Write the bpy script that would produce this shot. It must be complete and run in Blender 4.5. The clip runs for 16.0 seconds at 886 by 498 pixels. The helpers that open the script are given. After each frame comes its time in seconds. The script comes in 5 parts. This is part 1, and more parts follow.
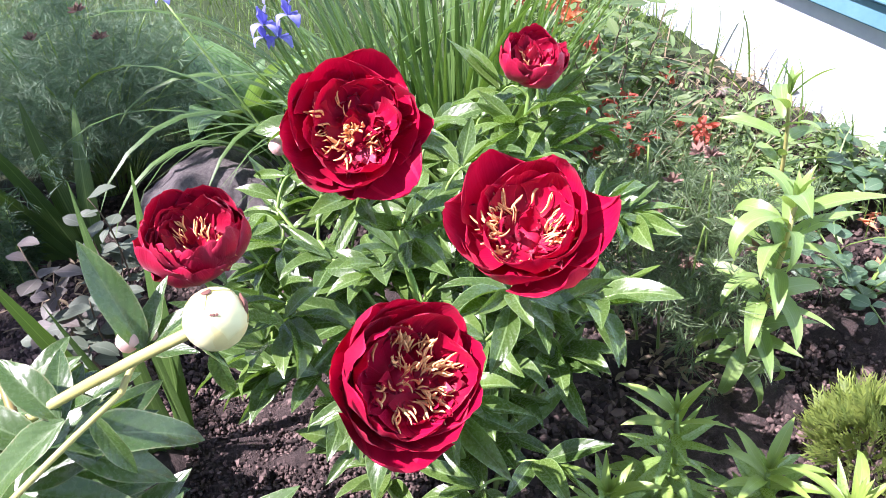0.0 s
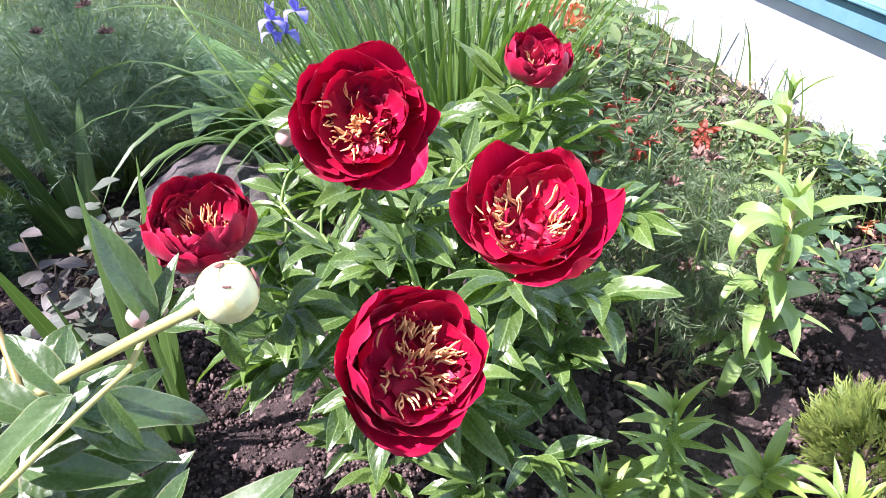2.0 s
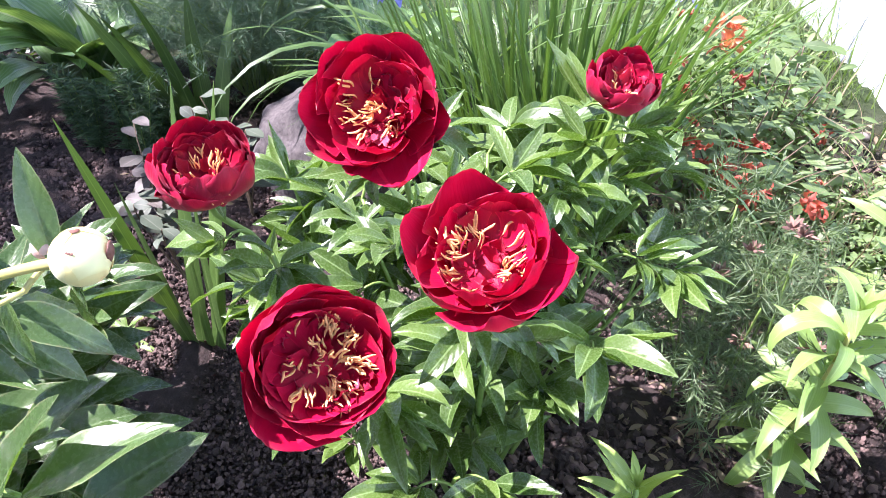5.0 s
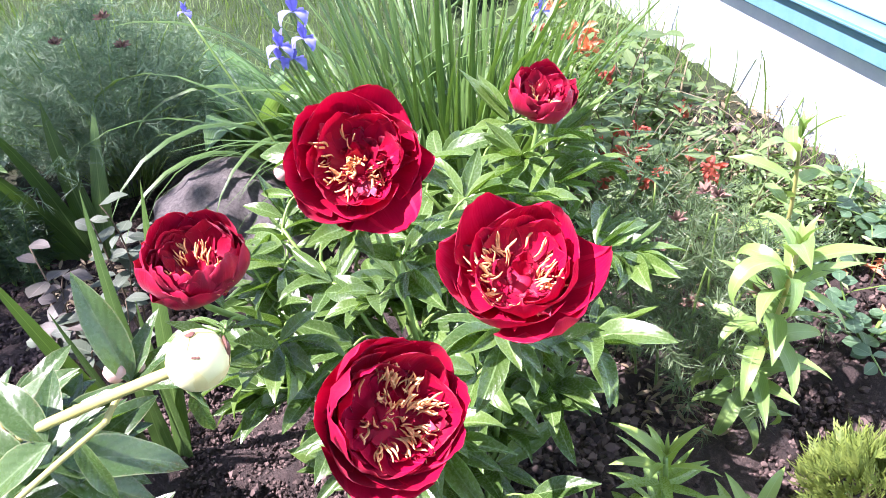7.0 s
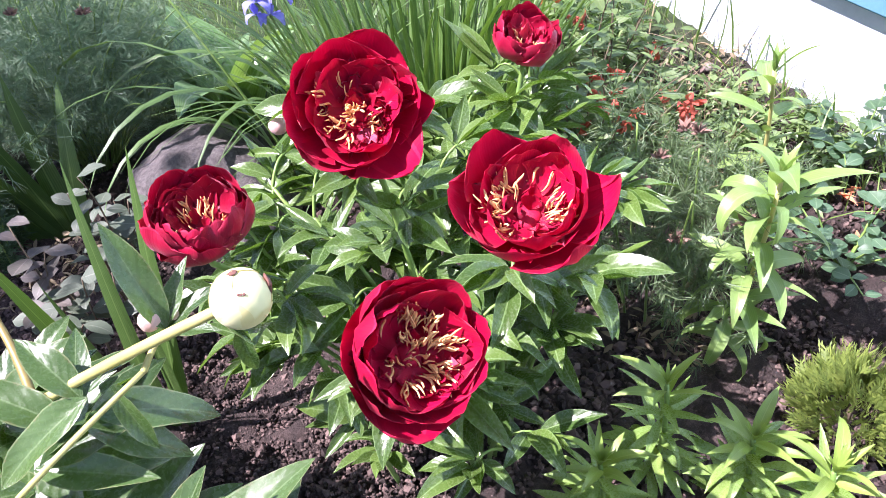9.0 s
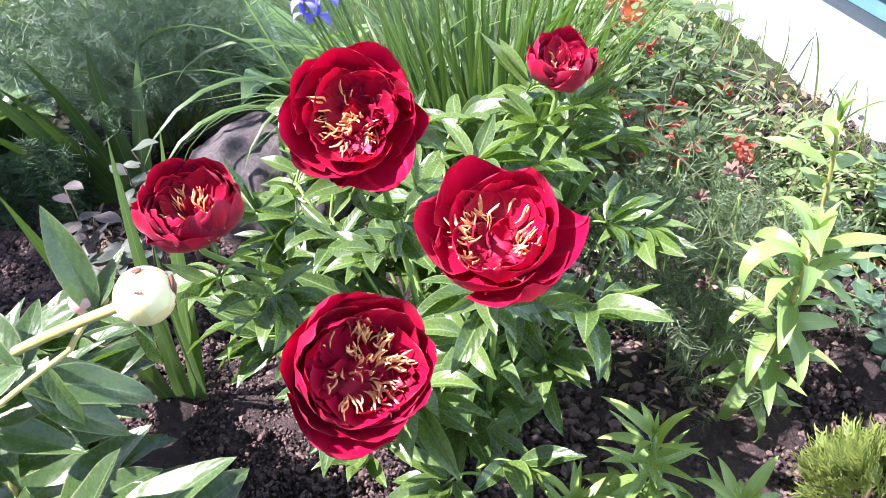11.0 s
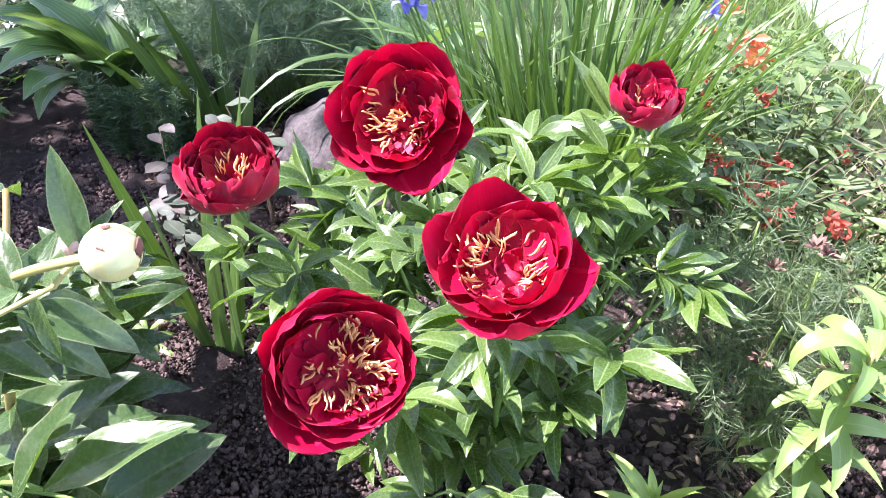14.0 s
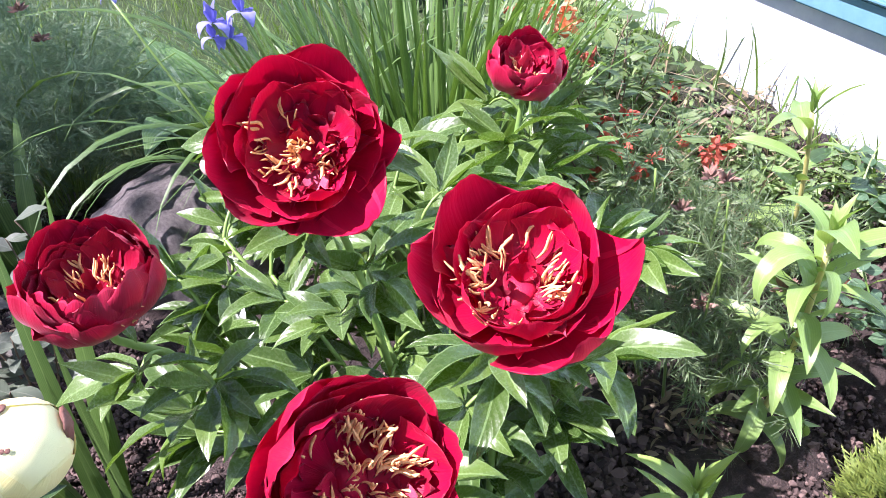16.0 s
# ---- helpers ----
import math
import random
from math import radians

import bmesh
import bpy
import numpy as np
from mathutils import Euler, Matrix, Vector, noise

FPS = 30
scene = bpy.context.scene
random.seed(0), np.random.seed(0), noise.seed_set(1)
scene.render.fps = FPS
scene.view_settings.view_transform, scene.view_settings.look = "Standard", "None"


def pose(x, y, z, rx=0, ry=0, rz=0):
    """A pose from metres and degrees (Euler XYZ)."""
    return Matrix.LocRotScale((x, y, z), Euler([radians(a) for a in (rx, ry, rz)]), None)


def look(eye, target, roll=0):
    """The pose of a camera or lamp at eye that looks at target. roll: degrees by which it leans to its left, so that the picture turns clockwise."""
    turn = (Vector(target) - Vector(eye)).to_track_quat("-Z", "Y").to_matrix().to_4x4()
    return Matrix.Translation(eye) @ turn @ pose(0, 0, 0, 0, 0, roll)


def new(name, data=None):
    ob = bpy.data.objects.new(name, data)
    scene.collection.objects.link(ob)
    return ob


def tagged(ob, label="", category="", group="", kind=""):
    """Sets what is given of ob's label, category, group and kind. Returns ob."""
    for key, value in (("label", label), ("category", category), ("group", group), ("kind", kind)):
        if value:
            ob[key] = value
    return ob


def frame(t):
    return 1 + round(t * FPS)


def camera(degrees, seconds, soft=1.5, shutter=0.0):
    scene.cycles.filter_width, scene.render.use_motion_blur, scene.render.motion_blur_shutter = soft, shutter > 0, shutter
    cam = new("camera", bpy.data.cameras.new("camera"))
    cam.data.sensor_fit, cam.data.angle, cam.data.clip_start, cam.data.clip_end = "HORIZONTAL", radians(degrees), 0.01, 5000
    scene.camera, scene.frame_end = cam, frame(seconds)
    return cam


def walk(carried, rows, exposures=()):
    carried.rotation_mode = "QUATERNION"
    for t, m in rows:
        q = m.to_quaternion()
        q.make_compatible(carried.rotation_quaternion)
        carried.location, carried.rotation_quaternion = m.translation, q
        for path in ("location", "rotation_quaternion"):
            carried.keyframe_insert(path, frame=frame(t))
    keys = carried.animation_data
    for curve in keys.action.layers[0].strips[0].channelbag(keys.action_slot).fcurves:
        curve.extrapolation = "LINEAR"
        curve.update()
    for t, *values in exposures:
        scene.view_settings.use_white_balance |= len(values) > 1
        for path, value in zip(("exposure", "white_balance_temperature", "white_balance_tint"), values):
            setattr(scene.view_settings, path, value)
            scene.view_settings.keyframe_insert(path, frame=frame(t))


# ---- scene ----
cam = camera(62.8, 16.0, soft=0.3)
PATH = [
    (0, (0.016, -0.029, 0.969), (-0.124, 1.558, -0.241), -6.7),
    (0.5, (0.005, -0.045, 0.965), (-0.078, 1.558, -0.228), -6.5),
    (1, (-0.001, -0.062, 0.962), (-0.077, 1.577, -0.182), -6.0),
    (1.5, (0.005, -0.057, 0.962), (-0.095, 1.57, -0.197), -5.2),
    (2, (0.009, -0.043, 0.961), (-0.121, 1.558, -0.231), -5.4),
    (2.5, (0.029, -0.034, 0.981), (-0.191, 1.514, -0.266), -5.7),
    (3, (0.065, -0.019, 0.993), (-0.226, 1.49, -0.287), -2.7),
    (3.5, (0.112, 0.005, 0.993), (-0.265, 1.483, -0.302), 1.4),
    (4, (0.149, 0.022, 0.992), (-0.346, 1.478, -0.287), 2.3),
    (4.2, (0.162, 0.03, 0.988), (-0.382, 1.471, -0.287), 1.8),
    (6.3, (0.102, 0.013, 0.987), (-0.315, 1.508, -0.274), -2.1),
    (6.5, (0.084, 0.005, 0.989), (-0.242, 1.557, -0.229), -2.9),
    (7, (0.034, -0.02, 0.991), (-0.144, 1.581, -0.195), -4.4),
    (7.5, (0.008, -0.028, 0.984), (-0.085, 1.549, -0.243), -6.7),
    (8, (0.0, -0.029, 0.982), (-0.062, 1.503, -0.302), -7.1),
    (8.5, (-0.009, -0.037, 0.979), (-0.107, 1.481, -0.32), -7.3),
    (9, (-0.003, -0.038, 0.981), (-0.09, 1.506, -0.288), -6.0),
    (9.2, (0.002, -0.037, 0.982), (-0.098, 1.504, -0.29), -6.0),
    (11.3, (0.114, -0.009, 0.984), (-0.332, 1.501, -0.249), -2.8),
    (11.5, (0.129, 0.005, 0.981), (-0.42, 1.498, -0.231), -1.0),
    (12, (0.164, 0.031, 0.974), (-0.456, 1.468, -0.272), 3.8),
    (12.5, (0.189, 0.047, 0.976), (-0.478, 1.473, -0.258), 5.0),
    (13, (0.197, 0.056, 0.978), (-0.511, 1.45, -0.269), 4.8),
    (13.5, (0.193, 0.049, 0.98), (-0.499, 1.453, -0.265), 2.4),
    (14, (0.157, 0.022, 0.984), (-0.432, 1.471, -0.262), 1.7),
    (14.5, (0.102, 0.021, 0.956), (-0.353, 1.504, -0.306), -4.1),
    (15, (0.056, 0.055, 0.923), (-0.223, 1.587, -0.332), -4.8),
    (15.5, (0.032, 0.07, 0.924), (-0.185, 1.626, -0.313), -7.0),
    (16, (0.021, 0.093, 0.904), (-0.083, 1.708, -0.271), -5.3),
]
walk(cam, [(t, look(eye, target, roll)) for t, eye, target, roll in PATH], [(0, 1.55, 6080, 30), (3, 1.58, 6080, 30), (4, 1.74, 6080, 30), (6.5, 1.84, 6080, 30), (7, 1.84, 6080, 30), (8, 1.58, 6080, 30), (9, 1.54, 6080, 30), (11.5, 1.78, 6080, 30), (14, 1.88, 6080, 30), (15, 1.82, 6080, 30), (16, 1.52, 6080, 30)])

# ---- light ----
SUN_FROM = Vector((-0.53, -0.14, 0.82)).normalized()
world = bpy.data.worlds.new("sky")
scene.world = world
world.use_nodes = True
wn = world.node_tree.nodes
sky = wn.new("ShaderNodeTexSky")
sky.sky_type, sky.sun_disc = "NISHITA", False
sky.sun_elevation = math.asin(SUN_FROM.z)
sky.sun_rotation = math.atan2(SUN_FROM.x, SUN_FROM.y)
world.node_tree.links.new(sky.outputs[0], wn["Background"].inputs[0])
wn["Background"].inputs[1].default_value = 0.072
sun = new("sun", bpy.data.lights.new("sun", "SUN"))
sun.data.energy, sun.data.angle, sun.data.color = 5.6, radians(0.6), (1.0, 0.97, 0.92)
sun.rotation_euler = (-SUN_FROM).to_track_quat("-Z", "Y").to_euler()

# ---- materials ----
def material(name):
    m = bpy.data.materials.new(name)
    m.use_nodes = True
    t = m.node_tree
    return m, t.nodes, t.links, t.nodes["Principled BSDF"], t.nodes["Material Output"]


def calc(n, l, op, a, b=None, c=None):
    node = n.new("ShaderNodeMath")
    node.operation = op
    for k, v in enumerate((a, b, c)):
        if v is None:
            continue
        if isinstance(v, (int, float)):
            node.inputs[k].default_value = v
        else:
            l.new(v, node.inputs[k])
    return node.outputs[0]


def blend(n, l, fac, a, b, kind="MIX"):
    node = n.new("ShaderNodeMix")
    node.data_type, node.blend_type = "RGBA", kind
    for socket, v in ((node.inputs[0], fac), (node.inputs[6], a), (node.inputs[7], b)):
        if isinstance(v, (int, float)):
            socket.default_value = v
        elif isinstance(v, (tuple, list)):
            socket.default_value = (*v, 1)
        else:
            l.new(v, socket)
    return node.outputs[2]


def noise_out(n, l, scale, detail=3, coords=None, rough=0.55):
    node = n.new("ShaderNodeTexNoise")
    node.inputs["Scale"].default_value, node.inputs["Detail"].default_value = scale, detail
    node.inputs["Roughness"].default_value = rough
    if coords is not None:
        l.new(coords, node.inputs["Vector"])
    return node.outputs[0]


def ramp(n, l, fac, stops):
    node = n.new("ShaderNodeValToRGB")
    e = node.color_ramp.elements
    while len(e) < len(stops):
        e.new(0.5)
    for el, (p, c) in zip(e, stops):
        el.position, el.color = p, (*c, 1) if isinstance(c, tuple) else (c, c, c, 1)
    l.new(fac, node.inputs[0])
    return node.outputs[0]


def bump(n, l, bsdf, height, strength=0.3, distance=0.001):
    node = n.new("ShaderNodeBump")
    node.inputs["Strength"].default_value, node.inputs["Distance"].default_value = strength, distance
    l.new(height, node.inputs["Height"])
    l.new(node.outputs[0], bsdf.inputs["Normal"])
    return node.outputs[0]


def leaf_material(name, dark, light, rib, rough=0.36, thin=0.3, glow=(0.22, 0.42, 0.03), veins="side", ribs=0.5, rib_wide=0.07, tip=None, island=False, margin=0.0):
    """A leaf's surface: colour varied leaf by leaf, pale midrib and veins, light that shines through."""
    dark, light, rib = (tuple(c * 0.9 + 0.1 * sum(col) / 3 for c in col) for col in (dark, light, rib))
    m, n, l, bsdf, out = material(name)
    uv = n.new("ShaderNodeUVMap").outputs[0]
    sep = n.new("ShaderNodeSeparateXYZ")
    l.new(uv, sep.inputs[0])
    u = calc(n, l, "ABSOLUTE", calc(n, l, "MULTIPLY_ADD", sep.outputs[0], 2.0, -1.0))
    v = sep.outputs[1]
    geo = n.new("ShaderNodeObjectInfo").outputs["Random"]
    if island:
        geo = n.new("ShaderNodeNewGeometry").outputs["Random Per Island"]
    tc = n.new("ShaderNodeTexCoord").outputs["Object"]
    blotch = noise_out(n, l, 26, 3, tc)
    mixf = calc(n, l, "ADD", calc(n, l, "MULTIPLY", geo, 0.65), calc(n, l, "MULTIPLY", blotch, 0.4))
    col = blend(n, l, mixf, dark, light)
    mid = calc(n, l, "LESS_THAN", u, rib_wide)
    if veins == "side":
        s = calc(n, l, "SINE", calc(n, l, "MULTIPLY", calc(n, l, "SUBTRACT", v, calc(n, l, "MULTIPLY", u, 0.28)), 44.0))
        side = calc(n, l, "MULTIPLY", calc(n, l, "GREATER_THAN", s, 0.9), 0.16)
    else:
        s = calc(n, l, "SINE", calc(n, l, "MULTIPLY", u, 34.0))
        side = calc(n, l, "MULTIPLY", calc(n, l, "GREATER_THAN", s, 0.3), 0.3)
    ribf = calc(n, l, "MULTIPLY", calc(n, l, "MAXIMUM", mid, side), ribs)
    col = blend(n, l, ribf, col, rib)
    if margin:
        rim = calc(n, l, "MULTIPLY", calc(n, l, "GREATER_THAN", u, 0.93), margin)
        col = blend(n, l, rim, col, rib)
    if tip:
        edge = calc(n, l, "GREATER_THAN", calc(n, l, "MULTIPLY", u, calc(n, l, "ADD", 0.55, calc(n, l, "MULTIPLY", blotch, 0.6))), 0.8)
        col = blend(n, l, calc(n, l, "MULTIPLY", edge, 0.2), col, tip)
    l.new(col, bsdf.inputs["Base Color"])
    bsdf.inputs["Specular IOR Level"].default_value = 0.7
    l.new(calc(n, l, "MULTIPLY_ADD", blotch, 0.25, rough - 0.12), bsdf.inputs["Roughness"])
    h = calc(n, l, "ADD", calc(n, l, "MULTIPLY_ADD", s, 0.2, calc(n, l, "MULTIPLY", ribf, -0.9)), calc(n, l, "MULTIPLY", noise_out(n, l, 160, 2, tc), 0.3))
    nrm = bump(n, l, bsdf, h, 0.35, 0.0009)
    tr = n.new("ShaderNodeBsdfTranslucent")
    l.new(blend(n, l, 0.7, col, glow), tr.inputs[0])
    l.new(nrm, tr.inputs["Normal"])
    mix = n.new("ShaderNodeMixShader")
    mix.inputs[0].default_value = thin
    l.new(bsdf.outputs[0], mix.inputs[1])
    l.new(tr.outputs[0], mix.inputs[2])
    l.new(mix.outputs[0], out.inputs[0])
    return m


def petal_material(name, deep, rim, sheen=(1.0, 0.45, 0.6), thin=0.3, glow=(0.7, 0.02, 0.05), rough=0.5, silk=0.22, gloss=0.5):
    """A petal: fine lengthwise veins, a slightly paler rim painted in as an edge highlight, a silky sheen and light
    shining through.
    """
    m, n, l, bsdf, out = material(name)
    uv = n.new("ShaderNodeUVMap").outputs[0]
    sep = n.new("ShaderNodeSeparateXYZ")
    l.new(uv, sep.inputs[0])
    rnd = n.new("ShaderNodeObjectInfo").outputs["Random"]
    mp = n.new("ShaderNodeMapping")
    mp.inputs["Scale"].default_value = (46, 3.0, 1)
    l.new(uv, mp.inputs[0])
    streak = noise_out(n, l, 1.0, 3, mp.outputs[0])
    tc = n.new("ShaderNodeTexCoord").outputs["Object"]
    blotch = noise_out(n, l, 60, 3, tc)
    f = calc(n, l, "ADD", calc(n, l, "MULTIPLY", rnd, 0.35), calc(n, l, "MULTIPLY", blotch, 0.35))
    f = calc(n, l, "ADD", f, calc(n, l, "MULTIPLY", streak, 0.4))
    col = blend(n, l, f, deep, rim)
    side = calc(n, l, "ABSOLUTE", calc(n, l, "MULTIPLY_ADD", sep.outputs[0], 2.0, -1.0))
    far = calc(n, l, "GREATER_THAN", calc(n, l, "MAXIMUM", sep.outputs[1], calc(n, l, "ADD", side, -0.005)), 0.97)
    col = blend(n, l, calc(n, l, "MULTIPLY", far, 0.35), col, tuple(min(1, c * 1.5 + 0.03) for c in rim))
    l.new(col, bsdf.inputs["Base Color"])
    bsdf.inputs["Roughness"].default_value = rough
    bsdf.inputs["Sheen Weight"].default_value = silk
    bsdf.inputs["Specular IOR Level"].default_value = gloss
    bsdf.inputs["Sheen Roughness"].default_value = 0.4
    bsdf.inputs["Sheen Tint"].default_value = (*sheen, 1)
    nrm = bump(n, l, bsdf, calc(n, l, "ADD", streak, calc(n, l, "MULTIPLY", blotch, 0.5)), 0.35, 0.0015)
    tr = n.new("ShaderNodeBsdfTranslucent")
    tr.inputs[0].default_value = (*glow, 1)
    l.new(nrm, tr.inputs["Normal"])
    mix = n.new("ShaderNodeMixShader")
    mix.inputs[0].default_value = thin
    l.new(bsdf.outputs[0], mix.inputs[1])
    l.new(tr.outputs[0], mix.inputs[2])
    l.new(mix.outputs[0], out.inputs[0])
    return m


def plain_material(name, a, b, scale=60, rough=0.6, strength=0.4, distance=0.002, detail=4, island=False):
    """A rough natural surface, mottled between two colours at two scales."""
    m, n, l, bsdf, out = material(name)
    tc = n.new("ShaderNodeTexCoord").outputs["Object"]
    big, fine = noise_out(n, l, scale * 0.15, 3, tc), noise_out(n, l, scale, detail, tc, 0.65)
    f = calc(n, l, "ADD", calc(n, l, "MULTIPLY", big, 0.6), calc(n, l, "MULTIPLY", fine, 0.5))
    if island:
        r = n.new("ShaderNodeNewGeometry").outputs["Random Per Island"]
        f = calc(n, l, "ADD", calc(n, l, "MULTIPLY", f, 0.6), calc(n, l, "MULTIPLY_ADD", r, 0.6, -0.1))
    l.new(ramp(n, l, f, [(0.3, a), (0.75, b)]), bsdf.inputs["Base Color"])
    bsdf.inputs["Roughness"].default_value = rough
    bump(n, l, bsdf, fine, strength, distance)
    return m


PEONY_LEAF = leaf_material("peony_leaf", (0.022, 0.06, 0.012), (0.125, 0.205, 0.036), (0.26, 0.4, 0.14), 0.26, 0.24, margin=0.4)
PALE_PEONY_LEAF = leaf_material("pale_peony_leaf", (0.018, 0.048, 0.012), (0.075, 0.14, 0.034), (0.28, 0.38, 0.18), 0.26, 0.2, ribs=0.3, rib_wide=0.045, tip=(0.2, 0.05, 0.03), margin=0.45)
LILY_LEAF = leaf_material("lily_leaf", (0.12, 0.23, 0.05), (0.25, 0.37, 0.085), (0.3, 0.42, 0.14), 0.34, 0.3, (0.4, 0.6, 0.06), "long")
YOUNG_LEAF = leaf_material("young_leaf", (0.11, 0.22, 0.04), (0.28, 0.41, 0.08), (0.3, 0.42, 0.12), 0.28, 0.32, (0.4, 0.55, 0.04), "long")
CORE_LEAF = leaf_material("core_leaf", (0.15, 0.26, 0.03), (0.28, 0.4, 0.055), (0.32, 0.42, 0.1), 0.36, 0.3, (0.42, 0.55, 0.04), "long")
BLADE_LEAF = leaf_material("blade_leaf", (0.02, 0.06, 0.013), (0.1, 0.195, 0.036), (0.2, 0.32, 0.08), 0.4, 0.22, (0.22, 0.42, 0.03), "long", 0.6)
BROAD_LEAF = leaf_material("broad_leaf", (0.07, 0.18, 0.045), (0.15, 0.28, 0.08), (0.36, 0.45, 0.28), 0.32, 0.25, (0.3, 0.5, 0.05), "long", 0.8)
SILVER_LEAF = leaf_material("silver_leaf", (0.045, 0.07, 0.04), (0.1, 0.125, 0.08), (0.18, 0.2, 0.14), 0.6, 0.15, (0.3, 0.3, 0.15))
PINK_LEAF = leaf_material("pink_leaf", (0.06, 0.06, 0.045), (0.13, 0.105, 0.09), (0.2, 0.15, 0.14), 0.6, 0.15, (0.4, 0.2, 0.15))
ROUND_LEAF = leaf_material("round_leaf", (0.035, 0.09, 0.04), (0.075, 0.15, 0.07), (0.18, 0.27, 0.14), 0.45, 0.2)
SHRUB_LEAF = leaf_material("shrub_leaf", (0.03, 0.072, 0.02), (0.135, 0.2, 0.05), (0.18, 0.25, 0.08), 0.5, 0.3)
FEATHER_LEAF = leaf_material("feather_leaf", (0.032, 0.068, 0.022), (0.13, 0.19, 0.075), (0.12, 0.2, 0.08), 0.45, 0.2, (0.25, 0.42, 0.1), island=True)
DARK_FEATHER = leaf_material("dark_feather", (0.042, 0.1, 0.048), (0.18, 0.28, 0.15), (0.12, 0.22, 0.08), 0.5, 0.18, (0.15, 0.32, 0.12), island=True)
SPURGE_LEAF = leaf_material("spurge_leaf", (0.02, 0.06, 0.025), (0.06, 0.13, 0.05), (0.1, 0.18, 0.07), 0.5, 0.18, (0.15, 0.32, 0.1), island=True)
CONIFER_LEAF = leaf_material("conifer_leaf", (0.04, 0.09, 0.018), (0.27, 0.34, 0.05), (0.26, 0.34, 0.06), 0.5, 0.2, (0.35, 0.45, 0.04), island=True)
GRASS_LEAF = leaf_material("grass_leaf", (0.05, 0.12, 0.015), (0.14, 0.22, 0.035), (0.16, 0.25, 0.06), 0.45, 0.28, island=True)
WEED_LEAF = leaf_material("weed_leaf", (0.08, 0.15, 0.045), (0.22, 0.3, 0.1), (0.2, 0.3, 0.1), 0.4, 0.3, island=True)
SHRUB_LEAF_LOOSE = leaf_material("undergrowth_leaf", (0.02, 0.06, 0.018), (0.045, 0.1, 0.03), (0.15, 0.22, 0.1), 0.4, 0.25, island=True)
DRY_LEAF = leaf_material("dry_leaf", (0.16, 0.11, 0.06), (0.32, 0.25, 0.14), (0.3, 0.22, 0.12), 0.7, 0.2, (0.4, 0.3, 0.12), island=True)
STEM = plain_material("green_stem", (0.1, 0.2, 0.04), (0.22, 0.32, 0.08), 90, 0.42, 0.2, 0.0006)
PALE_STEM = plain_material("pale_stem", (0.36, 0.34, 0.1), (0.5, 0.45, 0.17), 90, 0.42, 0.2, 0.0006)
TAN_STEM = plain_material("tan_stem", (0.2, 0.14, 0.04), (0.3, 0.24, 0.08), 90, 0.42, 0.2, 0.0006)
RED_STEM = plain_material("reddish_stem", (0.22, 0.09, 0.04), (0.34, 0.22, 0.08), 90, 0.45, 0.2, 0.0006)
TWIG = plain_material("twig_bark", (0.09, 0.06, 0.04), (0.2, 0.15, 0.1), 120, 0.8, 0.5, 0.001)
RED_PETAL = petal_material("crimson_petal", (0.2, 0.001, 0.016), (0.57, 0.002, 0.048), thin=0.14, glow=(0.7, 0.003, 0.04), rough=0.46, silk=0.1, gloss=0.3)
DARK_PETAL = petal_material("dark_crimson_petal", (0.14, 0.0015, 0.015), (0.48, 0.004, 0.046), thin=0.1, glow=(0.5, 0.004, 0.03), rough=0.44, silk=0.15, gloss=0.4)


def stamen_material():
    """A dark red filament that ends in a creamy yellow anther."""
    m, n, l, bsdf, out = material("stamen_yellow")
    tc = n.new("ShaderNodeTexCoord").outputs["Object"]
    sep = n.new("ShaderNodeSeparateXYZ")
    l.new(tc, sep.inputs[0])
    fine = noise_out(n, l, 500, 3, tc, 0.6)
    anther = ramp(n, l, fine, [(0.3, (0.7, 0.36, 0.13)), (0.7, (0.88, 0.58, 0.28))])
    tall = ramp(n, l, calc(n, l, "MULTIPLY", sep.outputs[1], 52.6), [(0.12, 0.0), (0.22, 1.0)])
    l.new(blend(n, l, tall, (0.3, 0.02, 0.03), anther), bsdf.inputs["Base Color"])
    bsdf.inputs["Roughness"].default_value = 0.7
    bump(n, l, bsdf, fine, 0.3, 0.0004)
    return m


STAMEN = stamen_material()
CARPEL = petal_material("carpel_pink", (0.35, 0.01, 0.05), (0.7, 0.12, 0.2), thin=0.2)
CREAM = petal_material("cream_bud", (0.8, 0.68, 0.27), (0.88, 0.8, 0.42), (1, 1, 0.9), 0.2, (0.9, 0.86, 0.42), 0.45)
BUD_PINK = petal_material("pink_bud", (0.5, 0.2, 0.24), (0.62, 0.42, 0.36), (1, 0.8, 0.8), 0.15, (0.7, 0.4, 0.3))
BUD_MARK = plain_material("wine_mark", (0.1, 0.035, 0.03), (0.24, 0.1, 0.07), 200, 0.6)
BLUE_PETAL = petal_material("iris_petal", (0.16, 0.15, 0.5), (0.36, 0.36, 0.76), (0.7, 0.7, 1), 0.3, (0.25, 0.22, 0.8))
ORANGE_PETAL = petal_material("orange_petal", (0.62, 0.15, 0.07), (0.82, 0.36, 0.2), (1, 0.7, 0.5), 0.25, (0.9, 0.25, 0.08))
WITHERED = petal_material("withered_petal", (0.3, 0.035, 0.03), (0.55, 0.12, 0.07), (1, 0.6, 0.5), 0.2, (0.7, 0.15, 0.05), 0.7)
SEED_HEAD = plain_material("seed_head", (0.1, 0.05, 0.045), (0.3, 0.18, 0.14), 220, 0.85, 0.6, 0.001, island=True)
ROCK = plain_material("granite", (0.05, 0.043, 0.045), (0.29, 0.25, 0.245), 150, 0.85, 1.0, 0.008, 9)
